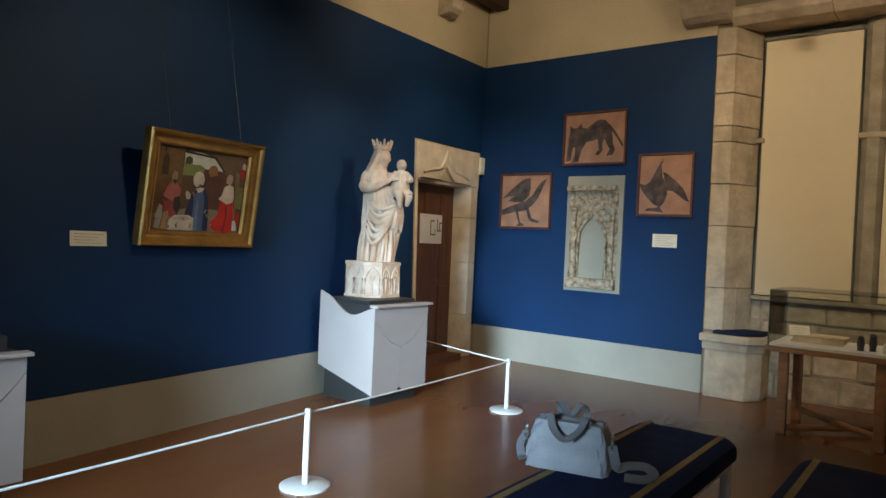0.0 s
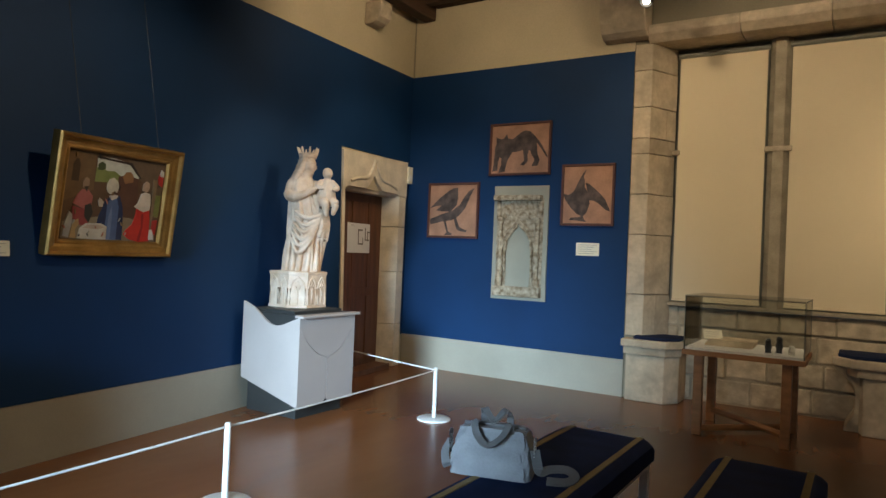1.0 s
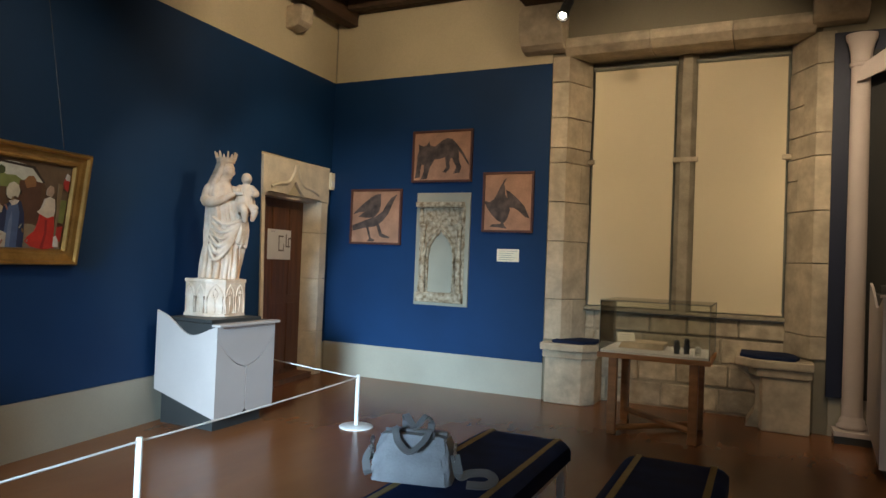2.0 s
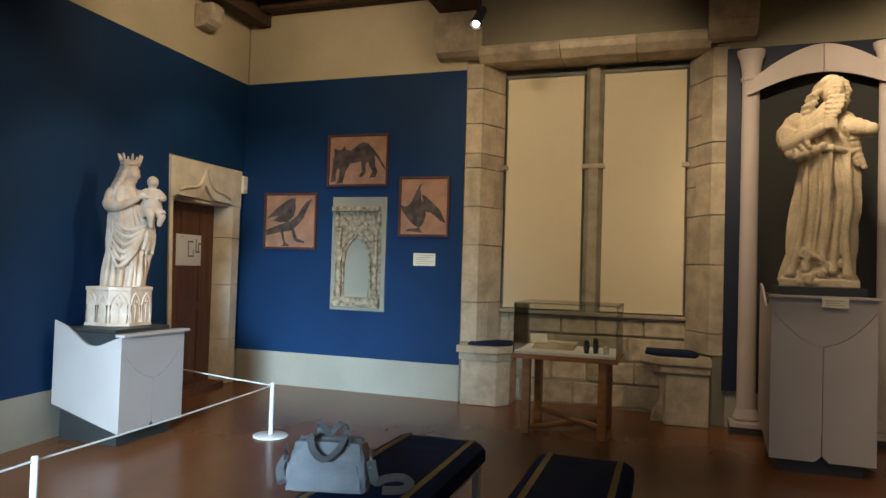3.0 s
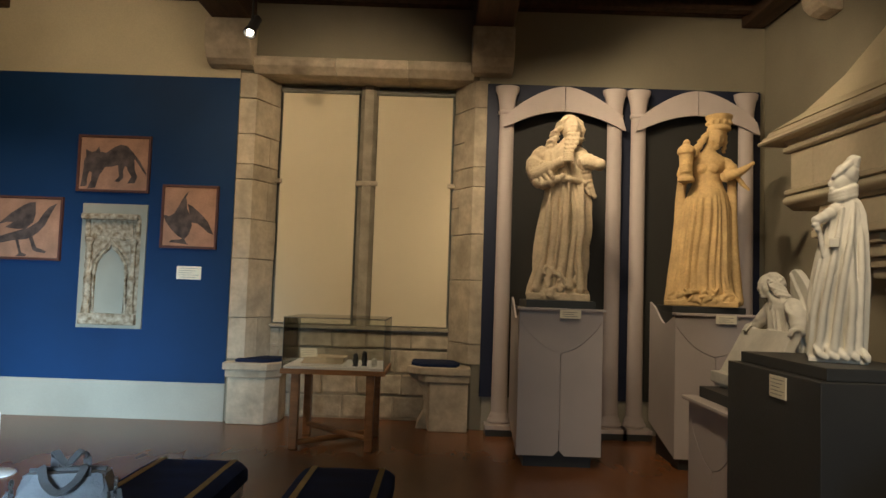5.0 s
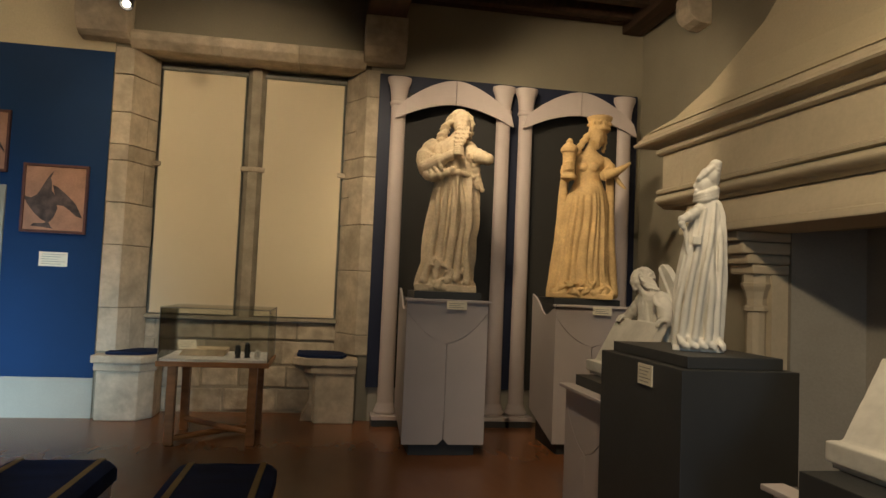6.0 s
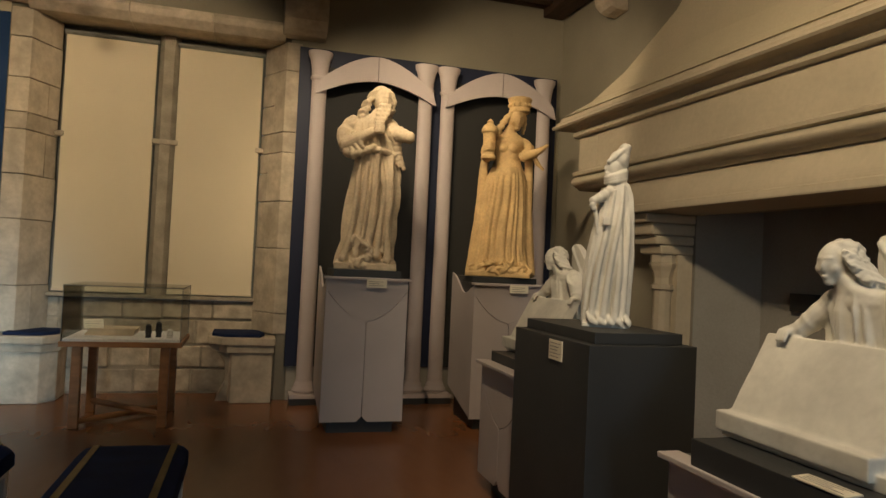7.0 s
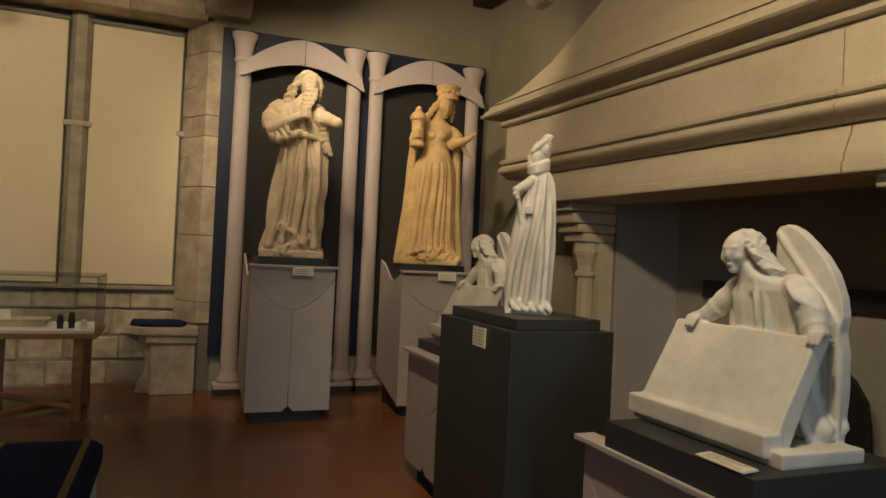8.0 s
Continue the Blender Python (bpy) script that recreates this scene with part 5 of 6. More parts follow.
ell(bm, (0.012, -0.012, 0.828), (0.044, 0.048, 0.054))
ell(bm, (-0.028, -0.030, 0.822), (0.012, 0.010, 0.018), sub=2)
ell(bm, (-0.018, -0.034, 0.795), (0.018, 0.016, 0.012), sub=2)
for k in range(4):
    limb(bm, [(-0.012 + 0.01 * k, -0.050 + 0.02 * k, 0.855), (0.030 + 0.006 * k, -0.046 + 0.024 * k, 0.895), (0.064, -0.01 + 0.008 * k, 0.925)], [0.014, 0.017, 0.012], folds=0.06)
limb(bm, [(0.035, 0.01, 0.85), (0.050, 0.01, 0.89), (0.066, 0.005, 0.930)], [0.052, 0.044, 0.030], folds=0.10)
ell(bm, (0.036, 0.0, 0.872), (0.050, 0.052, 0.050))
ell(bm, (0.084, -0.004, 0.940), (0.014, 0.018, 0.014), sub=2)
for k in range(3):
    limb(bm, [(-0.030, -0.030 + 0.01 * k, 0.775 - 0.014 * k), (0.020, -0.058, 0.780 - 0.016 * k), (0.070, -0.02, 0.805 - 0.018 * k), (0.075, 0.03, 0.815 - 0.018 * k)], [0.010, 0.016, 0.016, 0.010])
limb(bm, [(-0.005, -0.04, 0.705), (-0.045, -0.07, 0.668), (-0.088, -0.085, 0.642), (-0.080, -0.09, 0.605)], [0.028, 0.028, 0.022, 0.013], folds=0.12)
limb(bm, [(-0.080, -0.085, 0.63), (-0.066, -0.08, 0.56), (-0.060, -0.075, 0.48)], [0.010, 0.012, 0.006])
box(bm, -0.034, 0.006, -0.118, -0.07, 0.520, 0.562)
for pts in ([(0.065, -0.05, 0.73), (0.050, -0.095, 0.55), (0.015, -0.108, 0.32), (-0.015, -0.105, 0.06)], [(0.085, -0.03, 0.70), (0.095, -0.070, 0.50), (0.090, -0.088, 0.28), (0.080, -0.085, 0.04)], [(0.02, -0.07, 0.70), (-0.010, -0.090, 0.50), (-0.048, -0.095, 0.28), (-0.078, -0.085, 0.04)], [(-0.02, -0.06, 0.66), (-0.050, -0.065, 0.46), (-0.090, -0.060, 0.24), (-0.108, -0.045, 0.03)], [(0.05, -0.085, 0.50), (0.058, -0.106, 0.30), (0.045, -0.108, 0.05)]):
    limb(bm, pts, [0.008, 0.014, 0.015, 0.019], folds=0.06)
rocky(bm, 0.125, 0.11, 0.035, 5, 18)
for k in range(5):
    limb(bm, [(-0.09 + 0.045 * k, -0.085, 0.07), (-0.07 + 0.045 * k, -0.112, 0.035), (-0.045 + 0.04 * k, -0.118, 0.02)], [0.012, 0.018, 0.012])
statue("veiled_statue", bm, MARBLE, pose(1.875, 3.30, 1.236, 0, 0, -29), 0.0045, "slender pale marble statue of a veiled figure", wear=0.003)


def angel(m, label):
    """Winged figure leaning over a slanted board; local front -y, width along x."""
    bm = bmesh.new()
    box(bm, -0.385, 0.310, -0.215, 0.13, 0.0, 0.045)
    # slanted board with a lip at its foot
    r0, r1 = -0.385, 0.255
    v = [bm.verts.new(p) for p in [(r0, -0.200, 0.055), (r1, -0.200, 0.055), (r1, -0.030, 0.385), (r0 + 0.01, -0.030, 0.385), (r0, -0.130, 0.04), (r1, -0.130, 0.04), (r1, 0.025, 0.368), (r0 + 0.01, 0.025, 0.368)]]
    for q in ((3, 2, 1, 0), (4, 5, 6, 7), (0, 1, 5, 4), (1, 2, 6, 5), (2, 3, 7, 6), (3, 0, 4, 7)):
        bm.faces.new([v[i] for i in q])
    box(bm, r0 - 0.008, r1 + 0.006, -0.238, -0.165, 0.022, 0.092)
    drape(bm, [(0.04, 0.03, 0.085, 0.20, 0.095, 0.9), (0.22, 0.01, 0.070, 0.165, 0.080, 1.0), (0.40, -0.01, 0.062, 0.152, 0.076, 1.0), (0.49, -0.015, 0.055, 0.152, 0.076, 0.9), (0.545, -0.02, 0.048, 0.128, 0.066, 0.1), (0.580, -0.055, 0.035, 0.062, 0.055, 0.0), (0.62, -0.085, 0.022, 0.045, 0.045, 0)], 0.060, 17.2, around=2.6, down=1.3)
    ell(bm, (-0.02, 0.025, 0.520), (0.110, 0.045, 0.045))
    face(bm, (-0.105, 0.000, 0.650), 0.68, yaw=8, pitch=4)
    ell(bm, (-0.095, 0.030, 0.660), (0.066, 0.066, 0.070))
    # wavy hair, swept to one side and back
    rnd = random.Random(6)
    for _ in range(150):
        a, e = rnd.uniform(0, 6.28), rnd.uniform(-0.75, 1.45)
        d = Vector((math.cos(a) * math.cos(e), math.sin(a) * math.cos(e), math.sin(e)))
        if d.dot(Vector((0.10, -0.97, -0.2))) > 0.38:
            continue
        ell(bm, (-0.095 + 0.068 * d.x, 0.026 + 0.068 * d.y, 0.658 + 0.070 * d.z), (0.012, 0.016, 0.009), rx=rnd.uniform(0, 90), rz=math.degrees(a), sub=1)
    for k in range(4):
        strand(bm, [(-0.045 + 0.006 * k, -0.030 + 0.022 * k, 0.690 - 0.01 * k), (-0.020 + 0.006 * k, -0.018 + 0.022 * k, 0.650 - 0.008 * k), (0.004 + 0.006 * k, -0.004 + 0.018 * k, 0.612 - 0.006 * k), (0.032 + 0.006 * k, 0.012 + 0.016 * k, 0.588)], 0.016, 0.008, 6)
    limb(bm, [(0.095, 0.05, 0.535), (0.160, 0.045, 0.470), (0.200, 0.030, 0.400), (0.240, 0.0, 0.375)], [0.048, 0.054, 0.044, 0.022], folds=0.06)
    for k in range(5):
        limb(bm, [(0.105 + 0.012 * k, 0.0 + 0.012 * k, 0.545 - 0.030 * k), (0.160 + 0.012 * k, -0.012 + 0.012 * k, 0.500 - 0.028 * k), (0.205 + 0.006 * k, 0.02 + 0.012 * k, 0.470 - 0.025 * k)], [0.007, 0.014, 0.008])
    limb(bm, [(-0.135, 0.04, 0.525), (-0.200, 0.02, 0.455), (-0.250, 0.0, 0.410), (-0.295, -0.02, 0.398)], [0.042, 0.042, 0.032, 0.018], folds=0.06)
    for s, x, y in ((1, 0.245, -0.015), (-1, -0.285, -0.030)):
        for k in range(3):
            limb(bm, [(x - 0.014 + 0.016 * k, y + 0.02, 0.395), (x - 0.010 + 0.017 * k, y - 0.015, 0.398), (x - 0.006 + 0.017 * k, y - 0.035, 0.365)], [0.010, 0.010, 0.007])
    # robe spreading behind the board
    for k in range(6):
        limb(bm, [(0.07 + 0.012 * k, 0.02 + 0.018 * k, 0.24 - 0.02 * k), (0.165 + 0.014 * k, 0.0 + 0.026 * k, 0.135 - 0.006 * k), (0.205 + 0.004 * k, 0.01 + 0.022 * k, 0.060)], [0.010, 0.014, 0.012], folds=0.15)
    ell(bm, (0.13, 0.06, 0.085), (0.12, 0.06, 0.055))
    # the wing: a thick plate, short feathers above, long ones below
    out_ = [(-0.030, 0.640), (-0.025, 0.746), (0.017, 0.755), (0.060, 0.735), (0.110, 0.695), (0.160, 0.645), (0.200, 0.590), (0.232, 0.510), (0.242, 0.450), (0.232, 0.400), (0.246, 0.330), (0.246, 0.200), (0.232, 0.030), (0.150, 0.030), (0.110, 0.250), (0.060, 0.420), (-0.020, 0.540)]
    prism(bm, out_, lambda a, b, q: (a, 0.120 + q, b), -0.022, 0.022)
    for r in range(7):
        for k in range(7):
            u = k / 6
            x, z = -0.015 + 0.030 * r + 0.045 * u, 0.715 - 0.036 * r - 0.055 * u
            if x < 0.225:
                ell(bm, (x, 0.097, z), (0.014, 0.010, 0.026), ry=-28 + 3 * r, sub=1)
    for k in range(7):
        x = 0.105 + 0.021 * k
        limb(bm, [(x - 0.01, 0.096, 0.43), (x, 0.097, 0.28), (x + 0.004, 0.098, 0.045)], [0.010, 0.013, 0.010], folds=0.0)
    return statue("kneeling_angel", bm, MARBLE, m, 0.0055, label, "statue", "kneeling angels", wear=0.003)


angel(pose(2.02, 1.90, 0.93, 0, 0, -90), "large white marble angel kneeling behind a slanted board")
angel(pose(2.06, 4.25, 0.945, 0, 0, -90), "white marble angel behind a slanted board, beside the plinth")

# ---- niche board with columns and arches ----
board = thing("niche_board", "navy backing board with charcoal niches behind the statues", "backing board", (2.0, YN - 0.008, 0.36), kind="structure")
part("backing_panel", B(0.475, 3.50, YN - 0.055, YN - 0.008, 0.37, 3.81), NAVY, board, w=True)
for x0, x1 in ((0.70, 1.84), (2.14, 3.30)):
    part("niche_panel", B(x0, x1, YN - 0.060, YN - 0.0552, 0.372, 3.62), NICHE, board, w=True)


def column(x):
    t = thing("column", "slim pinkish white painted column with flared capital", "column", (x, 7.455, 0), group="niche columns")
    part("floor_block", box(bmesh.new(), -0.15, 0.15, -0.15, 0.08, 0.0, 0.065), SLATE, t, "dark floor block")
    part("square_base", box(bmesh.new(), -0.155, 0.155, -0.155, 0.085, 0.066, 0.11, bev=0.006), PINKWHITE, t)
    part("torus_base", lathe(bmesh.new(), [(0.10, 0.11), (0.125, 0.13), (0.125, 0.15), (0.105, 0.175), (0.108, 0.19), (0.095, 0.215), (0.088, 0.23)], n=28, squash=0.62), PINKWHITE, t, smooth=True)
    part("shaft", lathe(bmesh.new(), [(0.086, 0.23), (0.083, 1.2), (0.080, 3.44)], n=28, squash=0.7), PINKWHITE, t, smooth=True)
    part("capital", lathe(bmesh.new(), [(0.086, 3.44), (0.096, 3.45), (0.096, 3.475), (0.085, 3.485), (0.090, 3.56), (0.108, 3.66), (0.128, 3.70), (0.132, 3.745), (0.12, 3.75)], n=28, squash=0.7), PINKWHITE, t, smooth=True)


for x in (0.685, 1.865, 2.125, 3.30):
    column(x)


def arch(xc, half):
    t = thing("arch_board", "pinkish white cut-out arch above a statue niche", "arch", (xc, 7.36, 3.3), group="niche arches")
    n = 14
    out_, in_ = [], []
    for i in range(n + 1):
        u = i / n
        out_.append((half * 0.92 * u, 3.745 - 0.275 * u**1.7))
        in_.append((half * 0.98 * u, 3.475 - 0.180 * u**1.8))
    for s in (-1, 1):
        poly = [(s * max(x, 0.004), z) for x, z in out_] + [(s * half * 0.99, 3.42), (s * half * 1.05, 3.285)] + [(s * max(x, 0.004), z) for x, z in in_[::-1]]
        part("arch_half", prism(bmesh.new(), poly, lambda a, b, q: (xc + a, q, b), 7.355, 7.385), PINKWHITE, t, w=True)


arch(1.305, 0.63)
arch(2.745, 0.64)

# ---- fireplace ----
YC = 3.98
fire = thing("fireplace", "monumental stone fireplace with sloping hood and moulded mantel", "fireplace", (XE, YC, 0), kind="structure")


def run(name, prof, ya, yb, material, label=""):
    return part(name, prism(bmesh.new(), prof, lambda a, b, t: east(a, t, b), ya, yb), material, fire, label, w=True)


E0, E1 = 6.10, 2 * YC - 6.10
cuts = [E1, 2.62, 5.78, E0]
frieze = [(XE, 2.49), (3.10, 2.49), (3.10, 2.82), (XE, 2.82)]
for a, b in zip(cuts, cuts[1:]):
    run("frieze_stone", frieze, a + 0.003, b - 0.003, MANTEL)
roll = [(XE, 2.31), (3.13, 2.31), (3.11, 2.325)] + [(3.10 - 0.060 * math.sin(math.pi * i / 10) ** 0.8, 2.335 + 0.105 * i / 10) for i in range(11)] + [(3.055, 2.45), (3.05, 2.475), (3.07, 2.49), (XE, 2.49)]
for a, b in zip([E1 - 0.03, 2.62], [2.62, E0 + 0.03]):
    run("roll_moulding", roll, a + 0.003, b - 0.003, MANTEL)
lint = [(XE, 2.04), (3.09, 2.04), (3.085, 2.05), (3.085, 2.095), (3.10, 2.105)] + [(3.10 + 0.055 * (1 - math.cos(math.pi * i / 10)) / 2, 2.11 + 0.19 * i / 10) for i in range(11)] + [(3.165, 2.31), (XE, 2.31)]
for a, b in zip([E1 + 0.3, 2.60], [2.60, E0 - 0.32]):
    run("lintel_stone", lint, a + 0.004, b - 0.004, MANTEL)
run("fillet", [(XE, 2.82), (3.07, 2.82), (3.05, 2.835), (3.045, 2.86), (3.07, 2.875), (XE, 2.875)], E1 - 0.05, E0 + 0.04, MANTEL)
run("cornice_soffit", [(XE, 2.875), (3.11, 2.875), (3.10, 2.90), (3.06, 2.93), (XE, 2.93)], E1 - 0.06, E0 + 0.06, MANTEL)
corn = [(XE, 2.93), (2.955, 2.93), (2.94, 2.945), (2.955, 2.965), (2.985, 2.975), (2.99, 3.0), (3.03, 3.02), (3.05, 3.06), (XE, 3.06)]
run("cornice", corn, E1 - 0.28, E0 + 0.28, MANTEL)
bm = bmesh.new()
levels = [(3.058, 3.03, E0 + 0.20), (3.14, 3.11, 5.93), (3.34, 3.20, 5.53), (3.72, 3.30, 4.98), (4.2, 3.37, 4.55), (ZC, 3.43, 4.25)]
rings = [[bm.verts.new(east(*p)) for p in ((XE - 0.002, ye, z), (xf, ye, z), (xf, 2 * YC - ye, z), (XE - 0.002, 2 * YC - ye, z))] for z, xf, ye in levels]
for a, b in zip(rings, rings[1:]):
    for i in range(4):
        bm.faces.new((a[i], a[(i + 1) % 4], b[(i + 1) % 4], b[i]))
bm.faces.new(rings[0][::-1])
bm.faces.new(rings[-1])
part("hood", bm, CREAM, fire, "beige plastered sloping hood", w=True)
# jambs: console, capital, colonnette, pier
for s, y in ((1, 5.22), (-1, 2.235)):
    for k, (z0, z1, o) in enumerate(((1.96, 2.04, 0.34), (1.86, 1.96, 0.26), (1.78, 1.86, 0.18), (1.70, 1.78, 0.10))):
        part("console", B(3.16 + 0.055 * k, XE - 0.002, y - 0.12 - o * 0.10, y + 0.14 + o * 0.30, z0 + 0.001, z1 - 0.001, bev=0.022, fn=east), MANTEL, fire, w=True)
    part("capital", lathe(bmesh.new(), [(0.085, 1.40), (0.105, 1.405), (0.105, 1.435), (0.082, 1.45), (0.082, 1.50), (0.100, 1.56), (0.122, 1.60), (0.128, 1.625), (0.115, 1.635), (0.115, 1.70)], east(3.45, y, 0)[0], y, 8), MANTEL, fire, w=True)
    part("colonnette", lathe(bmesh.new(), [(0.12, 0.0), (0.12, 0.22), (0.08, 0.28), (0.078, 1.40)], east(3.45, y, 0)[0], y, 10), MANTEL, fire, w=True)
    part("pier", B(3.50, XE - 0.002, y - 0.12, y + 0.20, 0.0, 1.698, fn=east), MANTEL, fire, w=True)
XB = 4.06
for poly in ([(XE - 0.03, FY1), (XE + 0.02, FY1 + 0.2), (XB + 0.1, 5.0), (XB, 4.78)], [(XE - 0.03, FY0), (XE + 0.02, FY0 - 0.2), (XB + 0.1, 2.6), (XB, 2.75)]):
    part("cheek", prism(bmesh.new(), poly, lambda a, b, t: east(a, b, t), 0.0, 3.4), FIREBOX, fire, "taupe painted splayed side", w=True)
part("fireback_wall", B(XB, XB + 0.1, 2.5, 5.0, 0.0, 3.4, fn=east), FIREBOX, fire, "taupe painted back of the firebox", w=True)
part("flue_cap", B(XE + 0.26, XB + 0.1, 2.4, 5.1, 3.4, 3.5, fn=east), FIREBOX, fire, w=True)
bar = solo("iron_bar", B(XB - 0.05, XB - 0.002, 2.80, 4.44, 1.29, 1.43, bev=0.006, fn=east), BLACKMETAL, "black iron bar across the back of the firebox", "iron bar")
# dark plate that stands in for the shadow of the angel's wing
wing_shadow = [(3.5, 0.02), (3.5, 0.80), (3.35, 0.94), (3.2, 0.97), (3.08, 0.88), (3.0, 0.76), (2.98, 0.62), (2.98, 0.02)]
solo("fireback", prism(bmesh.new(), [(a, b - 0.02) for a, b in wing_shadow], lambda a, b, t: east(t, a, b), XB - 0.16, XB - 0.12), BLACKMETAL, "black plate shaped as the angel wing shadow, with a curved top", "fireback")

# ---- display case on its oak table ----
tb = thing("display_table", "honey oak table carrying the glass display case", "table", (-0.93, 6.80, 0))
X0, X1, Y0, Y1, ZT = -1.43, -0.46, 6.43, 7.20, 0.735
part("tabletop", B(X0, X1, Y0, Y1, ZT - 0.045, ZT, bev=0.006), CASEWOOD, tb, w=True)
for x in (X0 + 0.10, X1 - 0.175):
    for y in (Y0 + 0.03, Y1 - 0.105):
        part("leg", B(x, x + 0.075, y, y + 0.075, 0.0, ZT - 0.046, bev=0.006), CASEWOOD, tb, w=True)
bm = tube(bmesh.new(), [(X0 + 0.15, Y0 + 0.08, 0.05), (X1 - 0.15, Y1 - 0.08, 0.05)], 0.028, 8)
part("cross_rail", bm, CASEWOOD, tb, w=True)
bm = tube(bmesh.new(), [(X1 - 0.15, Y0 + 0.08, 0.107), (X0 + 0.15, Y1 - 0.08, 0.107)], 0.028, 8)
part("cross_rail", bm, CASEWOOD, tb, w=True)
case = thing("glass_case", "clear glass display case with a white lined floor", "display case", (-0.94, 6.80, ZT))
C0, C1, D0, D1, ZG = -1.415, -0.475, 6.445, 7.185, 1.205
part("white_floor", B(C0 + 0.01, C1 - 0.01, D0 + 0.01, D1 - 0.01, ZT + 0.001, ZT + 0.022), PAPER, case, "white board lining", w=True)
for a in ((C0, C1, D0, D0 + 0.006), (C0, C1, D1 - 0.006, D1), (C0, C0 + 0.006, D0 + 0.007, D1 - 0.007), (C1 - 0.006, C1, D0 + 0.007, D1 - 0.007)):
    g_ = part("glass_pane", B(*a, ZT + 0.001, ZG), GLASS, case, w=True)
    g_.visible_shadow = False
g_ = part("glass_lid", B(C0, C1, D0, D1, ZG + 0.001, ZG + 0.007), GLASS, case, w=True)
g_.visible_shadow = False
for a, b in (((C0, D0), (C1, D0)), ((C1, D0), (C1, D1)), ((C1, D1), (C0, D1)), ((C0, D1), (C0, D0))):
    part("edge_strip", tube(bmesh.new(), [(*a, ZG + 0.002), (*b, ZG + 0.002)], 0.005, 6), WINFRAME, case, w=True)
for x, y in ((C0, D0), (C1, D0), (C1, D1), (C0, D1)):
    part("edge_strip", tube(bmesh.new(), [(x, y, ZT + 0.002), (x, y, ZG)], 0.004, 6), WINFRAME, case, w=True)
# what lies in the case
bm = bmesh.new()
prism(bm, [(-0.30, 0.0), (0.10, 0.0), (0.12, 0.06), (-0.26, 0.06)], lambda a, b, t: (-1.0 + a, t, ZT + 0.0225 + b), 6.72, 7.02, bev=0.006)
solo("stone_fragment", bm, LIMESTATUE, "flat beige stone fragment in the display case", "fragment", "case exhibits")
for x, y, hh in ((-0.76, 6.62, 0.12), (-0.68, 6.66, 0.14), (-0.58, 6.60, 0.08)):
    bm = lathe(bmesh.new(), [(0.028, 0), (0.022, 0.02), (0.03, hh * 0.4), (0.022, hh * 0.7), (0.026, hh * 0.85), (0.012, hh)], 0, 0, 12)
    ob = solo("small_figure_fragment", bm, SLATE if hh > 0.1 else MARBLE, "small dark carved fragment standing in the case", "fragment", "case exhibits", smooth=True)
    ob.location = (x, y, ZT + 0.0225)
label_plate("case_card", pose(-1.24, 6.80, ZT + 0.115, -40, 0, 20), 0.16, 0.10, 3, "white card propped in the display case")

# ---- benches and bag ----
def bench(x0, x1, y0, y1, z):
    t = thing("bench", "long dark blue upholstered bench with gold braid stripes", "bench", ((x0 + x1) / 2, (y0 + y1) / 2, 0), group="benches")
    bm = bmesh.new()
    n, k = 20, 40
    grid = []
    for j in range(k + 1):
        row = []
        for i in range(n + 1):
            u, v = i / n, j / k
            e = min(u, 1 - u) * (x1 - x0)
            f = min(v, 1 - v) * (y1 - y0)
            fall = 0.035 * max(0, 1 - e / 0.06) ** 2 + 0.035 * max(0, 1 - f / 0.06) ** 2
            row.append(bm.verts.new((x0 + (x1 - x0) * u, y0 + (y1 - y0) * v, z - fall + 0.004 * noise.noise((u * 3, v * 9, x0)))))
        grid.append(row)
    for j in range(k):
        for i in range(n):
            bm.faces.new((grid[j][i], grid[j][i + 1], grid[j + 1][i + 1], grid[j + 1][i]))
    edge = [e for e in bm.edges if e.is_boundary]
    r = bmesh.ops.extrude_edge_only(bm, edges=edge)
    for v in [v for v in r["geom"] if isinstance(v, bmesh.types.BMVert)]:
        v.co.z = z - 0.13
    bmesh.ops.holes_fill(bm, edges=[e for e in bm.edges if e.is_boundary])
    cu = part("cushion", bm, VELVET, t, "dark navy velvet cushion", smooth=True, w=True)
    for x in (x0 + 0.065, x1 - 0.095):
        part("braid_stripe", B(x, x + 0.035, y0 + 0.03, y1 - 0.03, z - 0.006, z + 0.0045, bev=0.002), BRAID, cu, "gold braid stripe", w=True)
    part("rail", B(x0 + 0.02, x1 - 0.02, y0 + 0.02, y1 - 0.02, z - 0.17, z - 0.131), WHITEMETAL, t, "white painted rail", w=True)
    for x in (x0 + 0.02, x1 - 0.07):
        for y in (y0 + 0.02, y1 - 0.07):
            part("leg", B(x, x + 0.05, y, y + 0.05, 0.0, z - 0.171, bev=0.008), WHITEMETAL, t, "white painted leg", w=True)


bench(-1.74, -1.14, 2.55, 4.47, 0.405)
bench(-0.79, -0.215, 2.50, 4.42, 0.395)

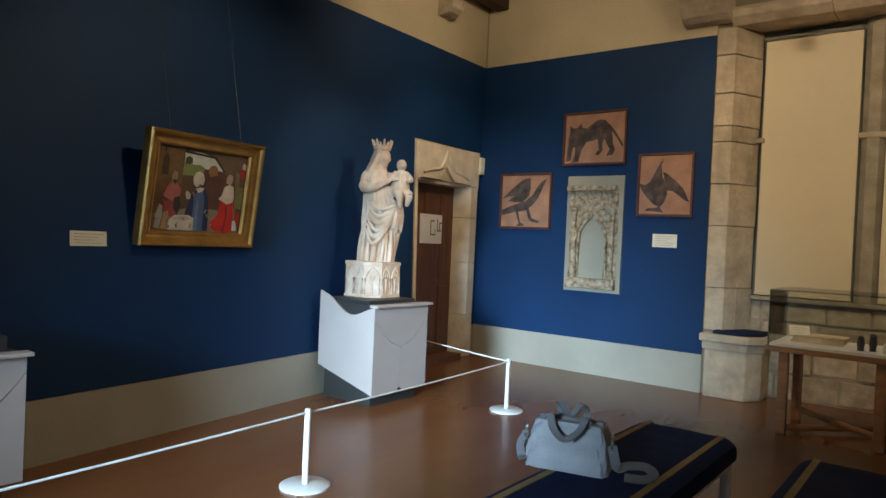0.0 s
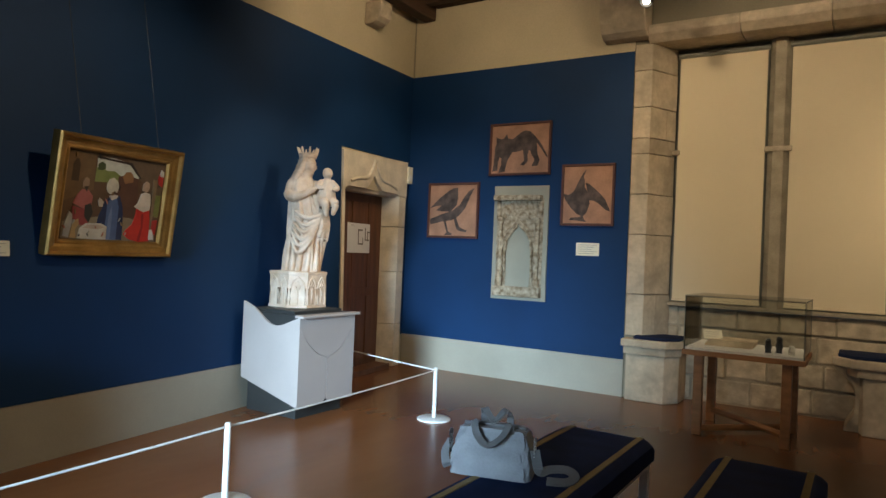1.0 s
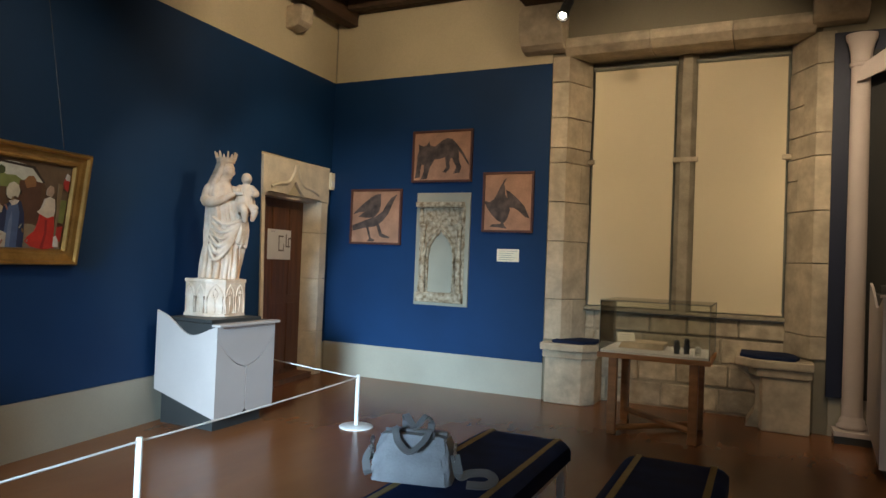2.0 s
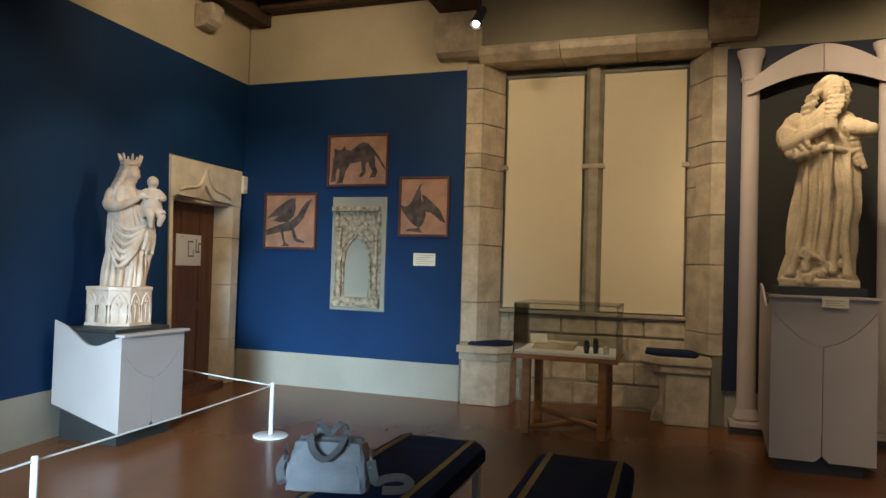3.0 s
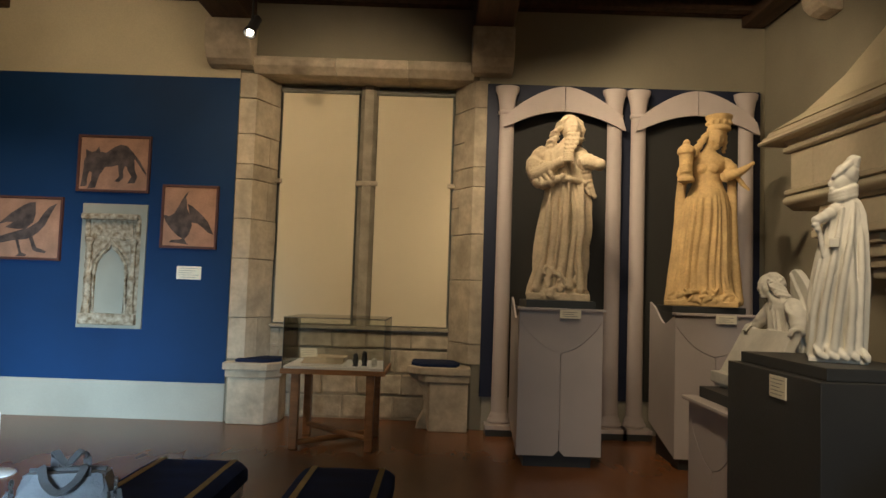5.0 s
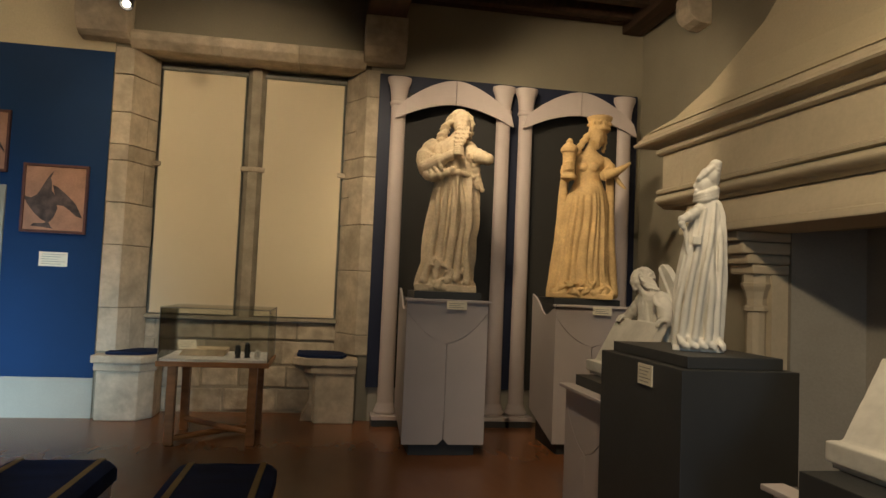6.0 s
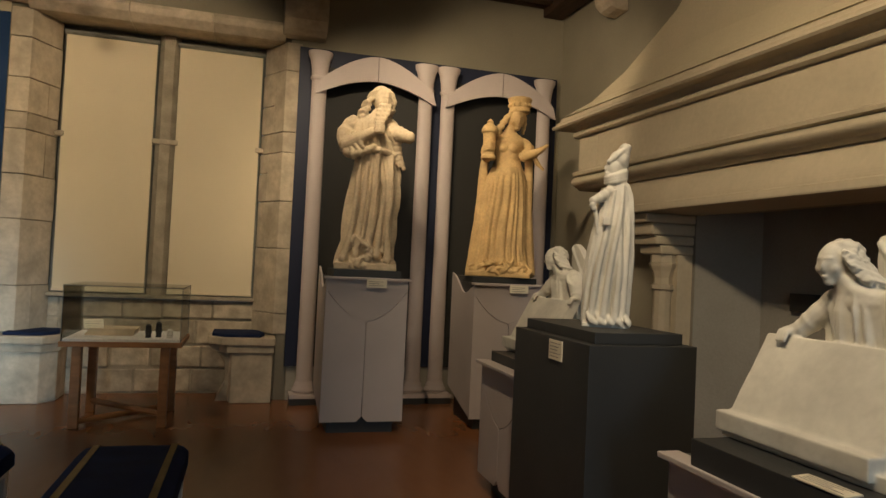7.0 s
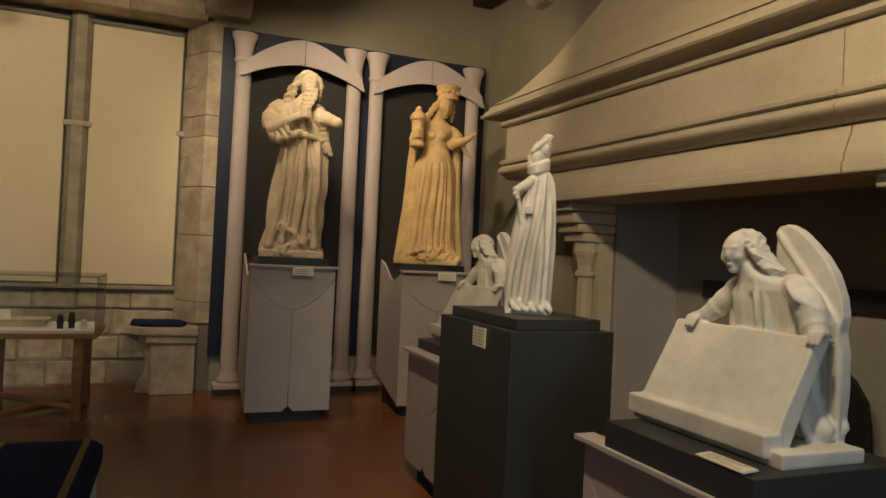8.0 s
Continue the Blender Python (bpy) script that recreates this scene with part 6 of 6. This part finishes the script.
BS = 1.24
bag = thing("handbag", "grey blue nylon handbag with webbing handles resting on the bench", "bag", (-1.64, 3.30, 0.408), 14)
bm = bmesh.new()
n, rings = 48, []
for j in range(17):
    v = j / 16
    w2 = 0.178 + 0.006 * math.sin(math.pi * v) - 0.030 * v
    d2 = 0.115 - 0.060 * v ** 1.3
    ring = []
    for i in range(n):
        a = 2 * math.pi * i / n
        cr = 0.012 * noise.noise((3 * math.cos(a), 3 * math.sin(a), v * 4)) + 0.005 * noise.noise((9 * math.cos(a), 9 * math.sin(a), v * 11))
        ring.append(bm.verts.new(((w2 + cr) * math.copysign(abs(math.cos(a)) ** 0.24, math.cos(a)), (d2 + cr) * math.copysign(abs(math.sin(a)) ** 0.26, math.sin(a)), 0.205 * v - (0.012 * math.cos(a) ** 2 if v > 0.9 else 0))))
    rings.append(ring)
for a, b in zip(rings, rings[1:]):
    for i in range(n):
        bm.faces.new((a[i], a[(i + 1) % n], b[(i + 1) % n], b[i]))
bm.faces.new(rings[0][::-1])
bm.faces.new(rings[-1])
part("bag_body", bm, BAGCLOTH, bag, "grey blue nylon body", smooth=True)
part("zip_band", tube(bmesh.new(), [(-0.14, 0, 0.204), (0, 0, 0.209), (0.14, 0, 0.204)], 0.010, 8), BAGDARK, bag, smooth=True)


def strap(pts, width, thick=0.004):
    """A flat band along the points, its width across the run and level."""
    P = curve_pts(pts, 28)
    bm = bmesh.new()
    rows = []
    for i, p in enumerate(P):
        d = (P[min(i + 1, 28)] - P[max(i - 1, 0)]).normalized()
        side = d.cross(Vector((0, -0.5, 0.85))).normalized() * width / 2
        up_ = side.cross(d).normalized() * thick
        rows.append([bm.verts.new(p + q) for q in (side + up_, -side + up_, -side - up_, side - up_)])
    for a, b in zip(rows, rows[1:]):
        for i in range(4):
            bm.faces.new((a[i], a[(i + 1) % 4], b[(i + 1) % 4], b[i]))
    bm.faces.new(rows[0][::-1])
    bm.faces.new(rows[-1])
    return bm


part("handle", strap([(-0.082, -0.055, 0.185), (-0.078, -0.065, 0.235), (-0.055, -0.105, 0.185), (0.0, -0.130, 0.150), (0.055, -0.105, 0.185), (0.078, -0.065, 0.235), (0.082, -0.055, 0.185)], 0.030), BAGDARK, bag, "grey webbing handle folded forward")
part("handle", strap([(-0.060, 0.035, 0.19), (-0.058, 0.02, 0.255), (-0.045, -0.02, 0.285), (0.0, -0.03, 0.235), (0.045, -0.02, 0.285), (0.058, 0.02, 0.255), (0.060, 0.035, 0.19)], 0.030), BAGDARK, bag, "grey webbing handle standing up")
for s in (-1, 1):
    for k in range(3):
        bmx = bmesh.new()
        ring_pts = [(s * 0.187, -0.05 + 0.016 * math.cos(q), 0.165 - 0.036 * k + 0.016 * math.sin(q)) for q in (2 * math.pi * i / 12 for i in range(13))]
        part("metal_ring", tube(bmx, ring_pts, 0.005, 6), STEEL, bag, "shiny metal ring", smooth=True)
part("shoulder_strap", strap([(0.187, -0.05, 0.13), (0.205, -0.07, 0.07), (0.215, -0.06, 0.035), (0.25, -0.03, 0.045), (0.32, -0.02, 0.050), (0.36, -0.05, 0.035), (0.33, -0.09, 0.020), (0.25, -0.10, 0.018)], 0.040), BAGDARK, bag, "grey shoulder strap looped on the bench")
part("shoulder_strap", strap([(-0.187, -0.05, 0.13), (-0.207, -0.06, 0.08), (-0.20, -0.07, 0.03), (-0.185, -0.09, 0.02)], 0.036), BAGDARK, bag, "grey shoulder strap")
for o in bag.children:
    o.data.transform(Matrix.Diagonal((0.92 * BS, BS, 1.08, 1)))

# ---- spotlights on the beams, one in view and the rest added ----
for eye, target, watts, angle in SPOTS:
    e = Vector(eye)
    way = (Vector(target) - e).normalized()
    t = thing("spotlight", "small black ceiling spotlight on a rod, all but one added", "spotlight", eye, group="ceiling spotlights")
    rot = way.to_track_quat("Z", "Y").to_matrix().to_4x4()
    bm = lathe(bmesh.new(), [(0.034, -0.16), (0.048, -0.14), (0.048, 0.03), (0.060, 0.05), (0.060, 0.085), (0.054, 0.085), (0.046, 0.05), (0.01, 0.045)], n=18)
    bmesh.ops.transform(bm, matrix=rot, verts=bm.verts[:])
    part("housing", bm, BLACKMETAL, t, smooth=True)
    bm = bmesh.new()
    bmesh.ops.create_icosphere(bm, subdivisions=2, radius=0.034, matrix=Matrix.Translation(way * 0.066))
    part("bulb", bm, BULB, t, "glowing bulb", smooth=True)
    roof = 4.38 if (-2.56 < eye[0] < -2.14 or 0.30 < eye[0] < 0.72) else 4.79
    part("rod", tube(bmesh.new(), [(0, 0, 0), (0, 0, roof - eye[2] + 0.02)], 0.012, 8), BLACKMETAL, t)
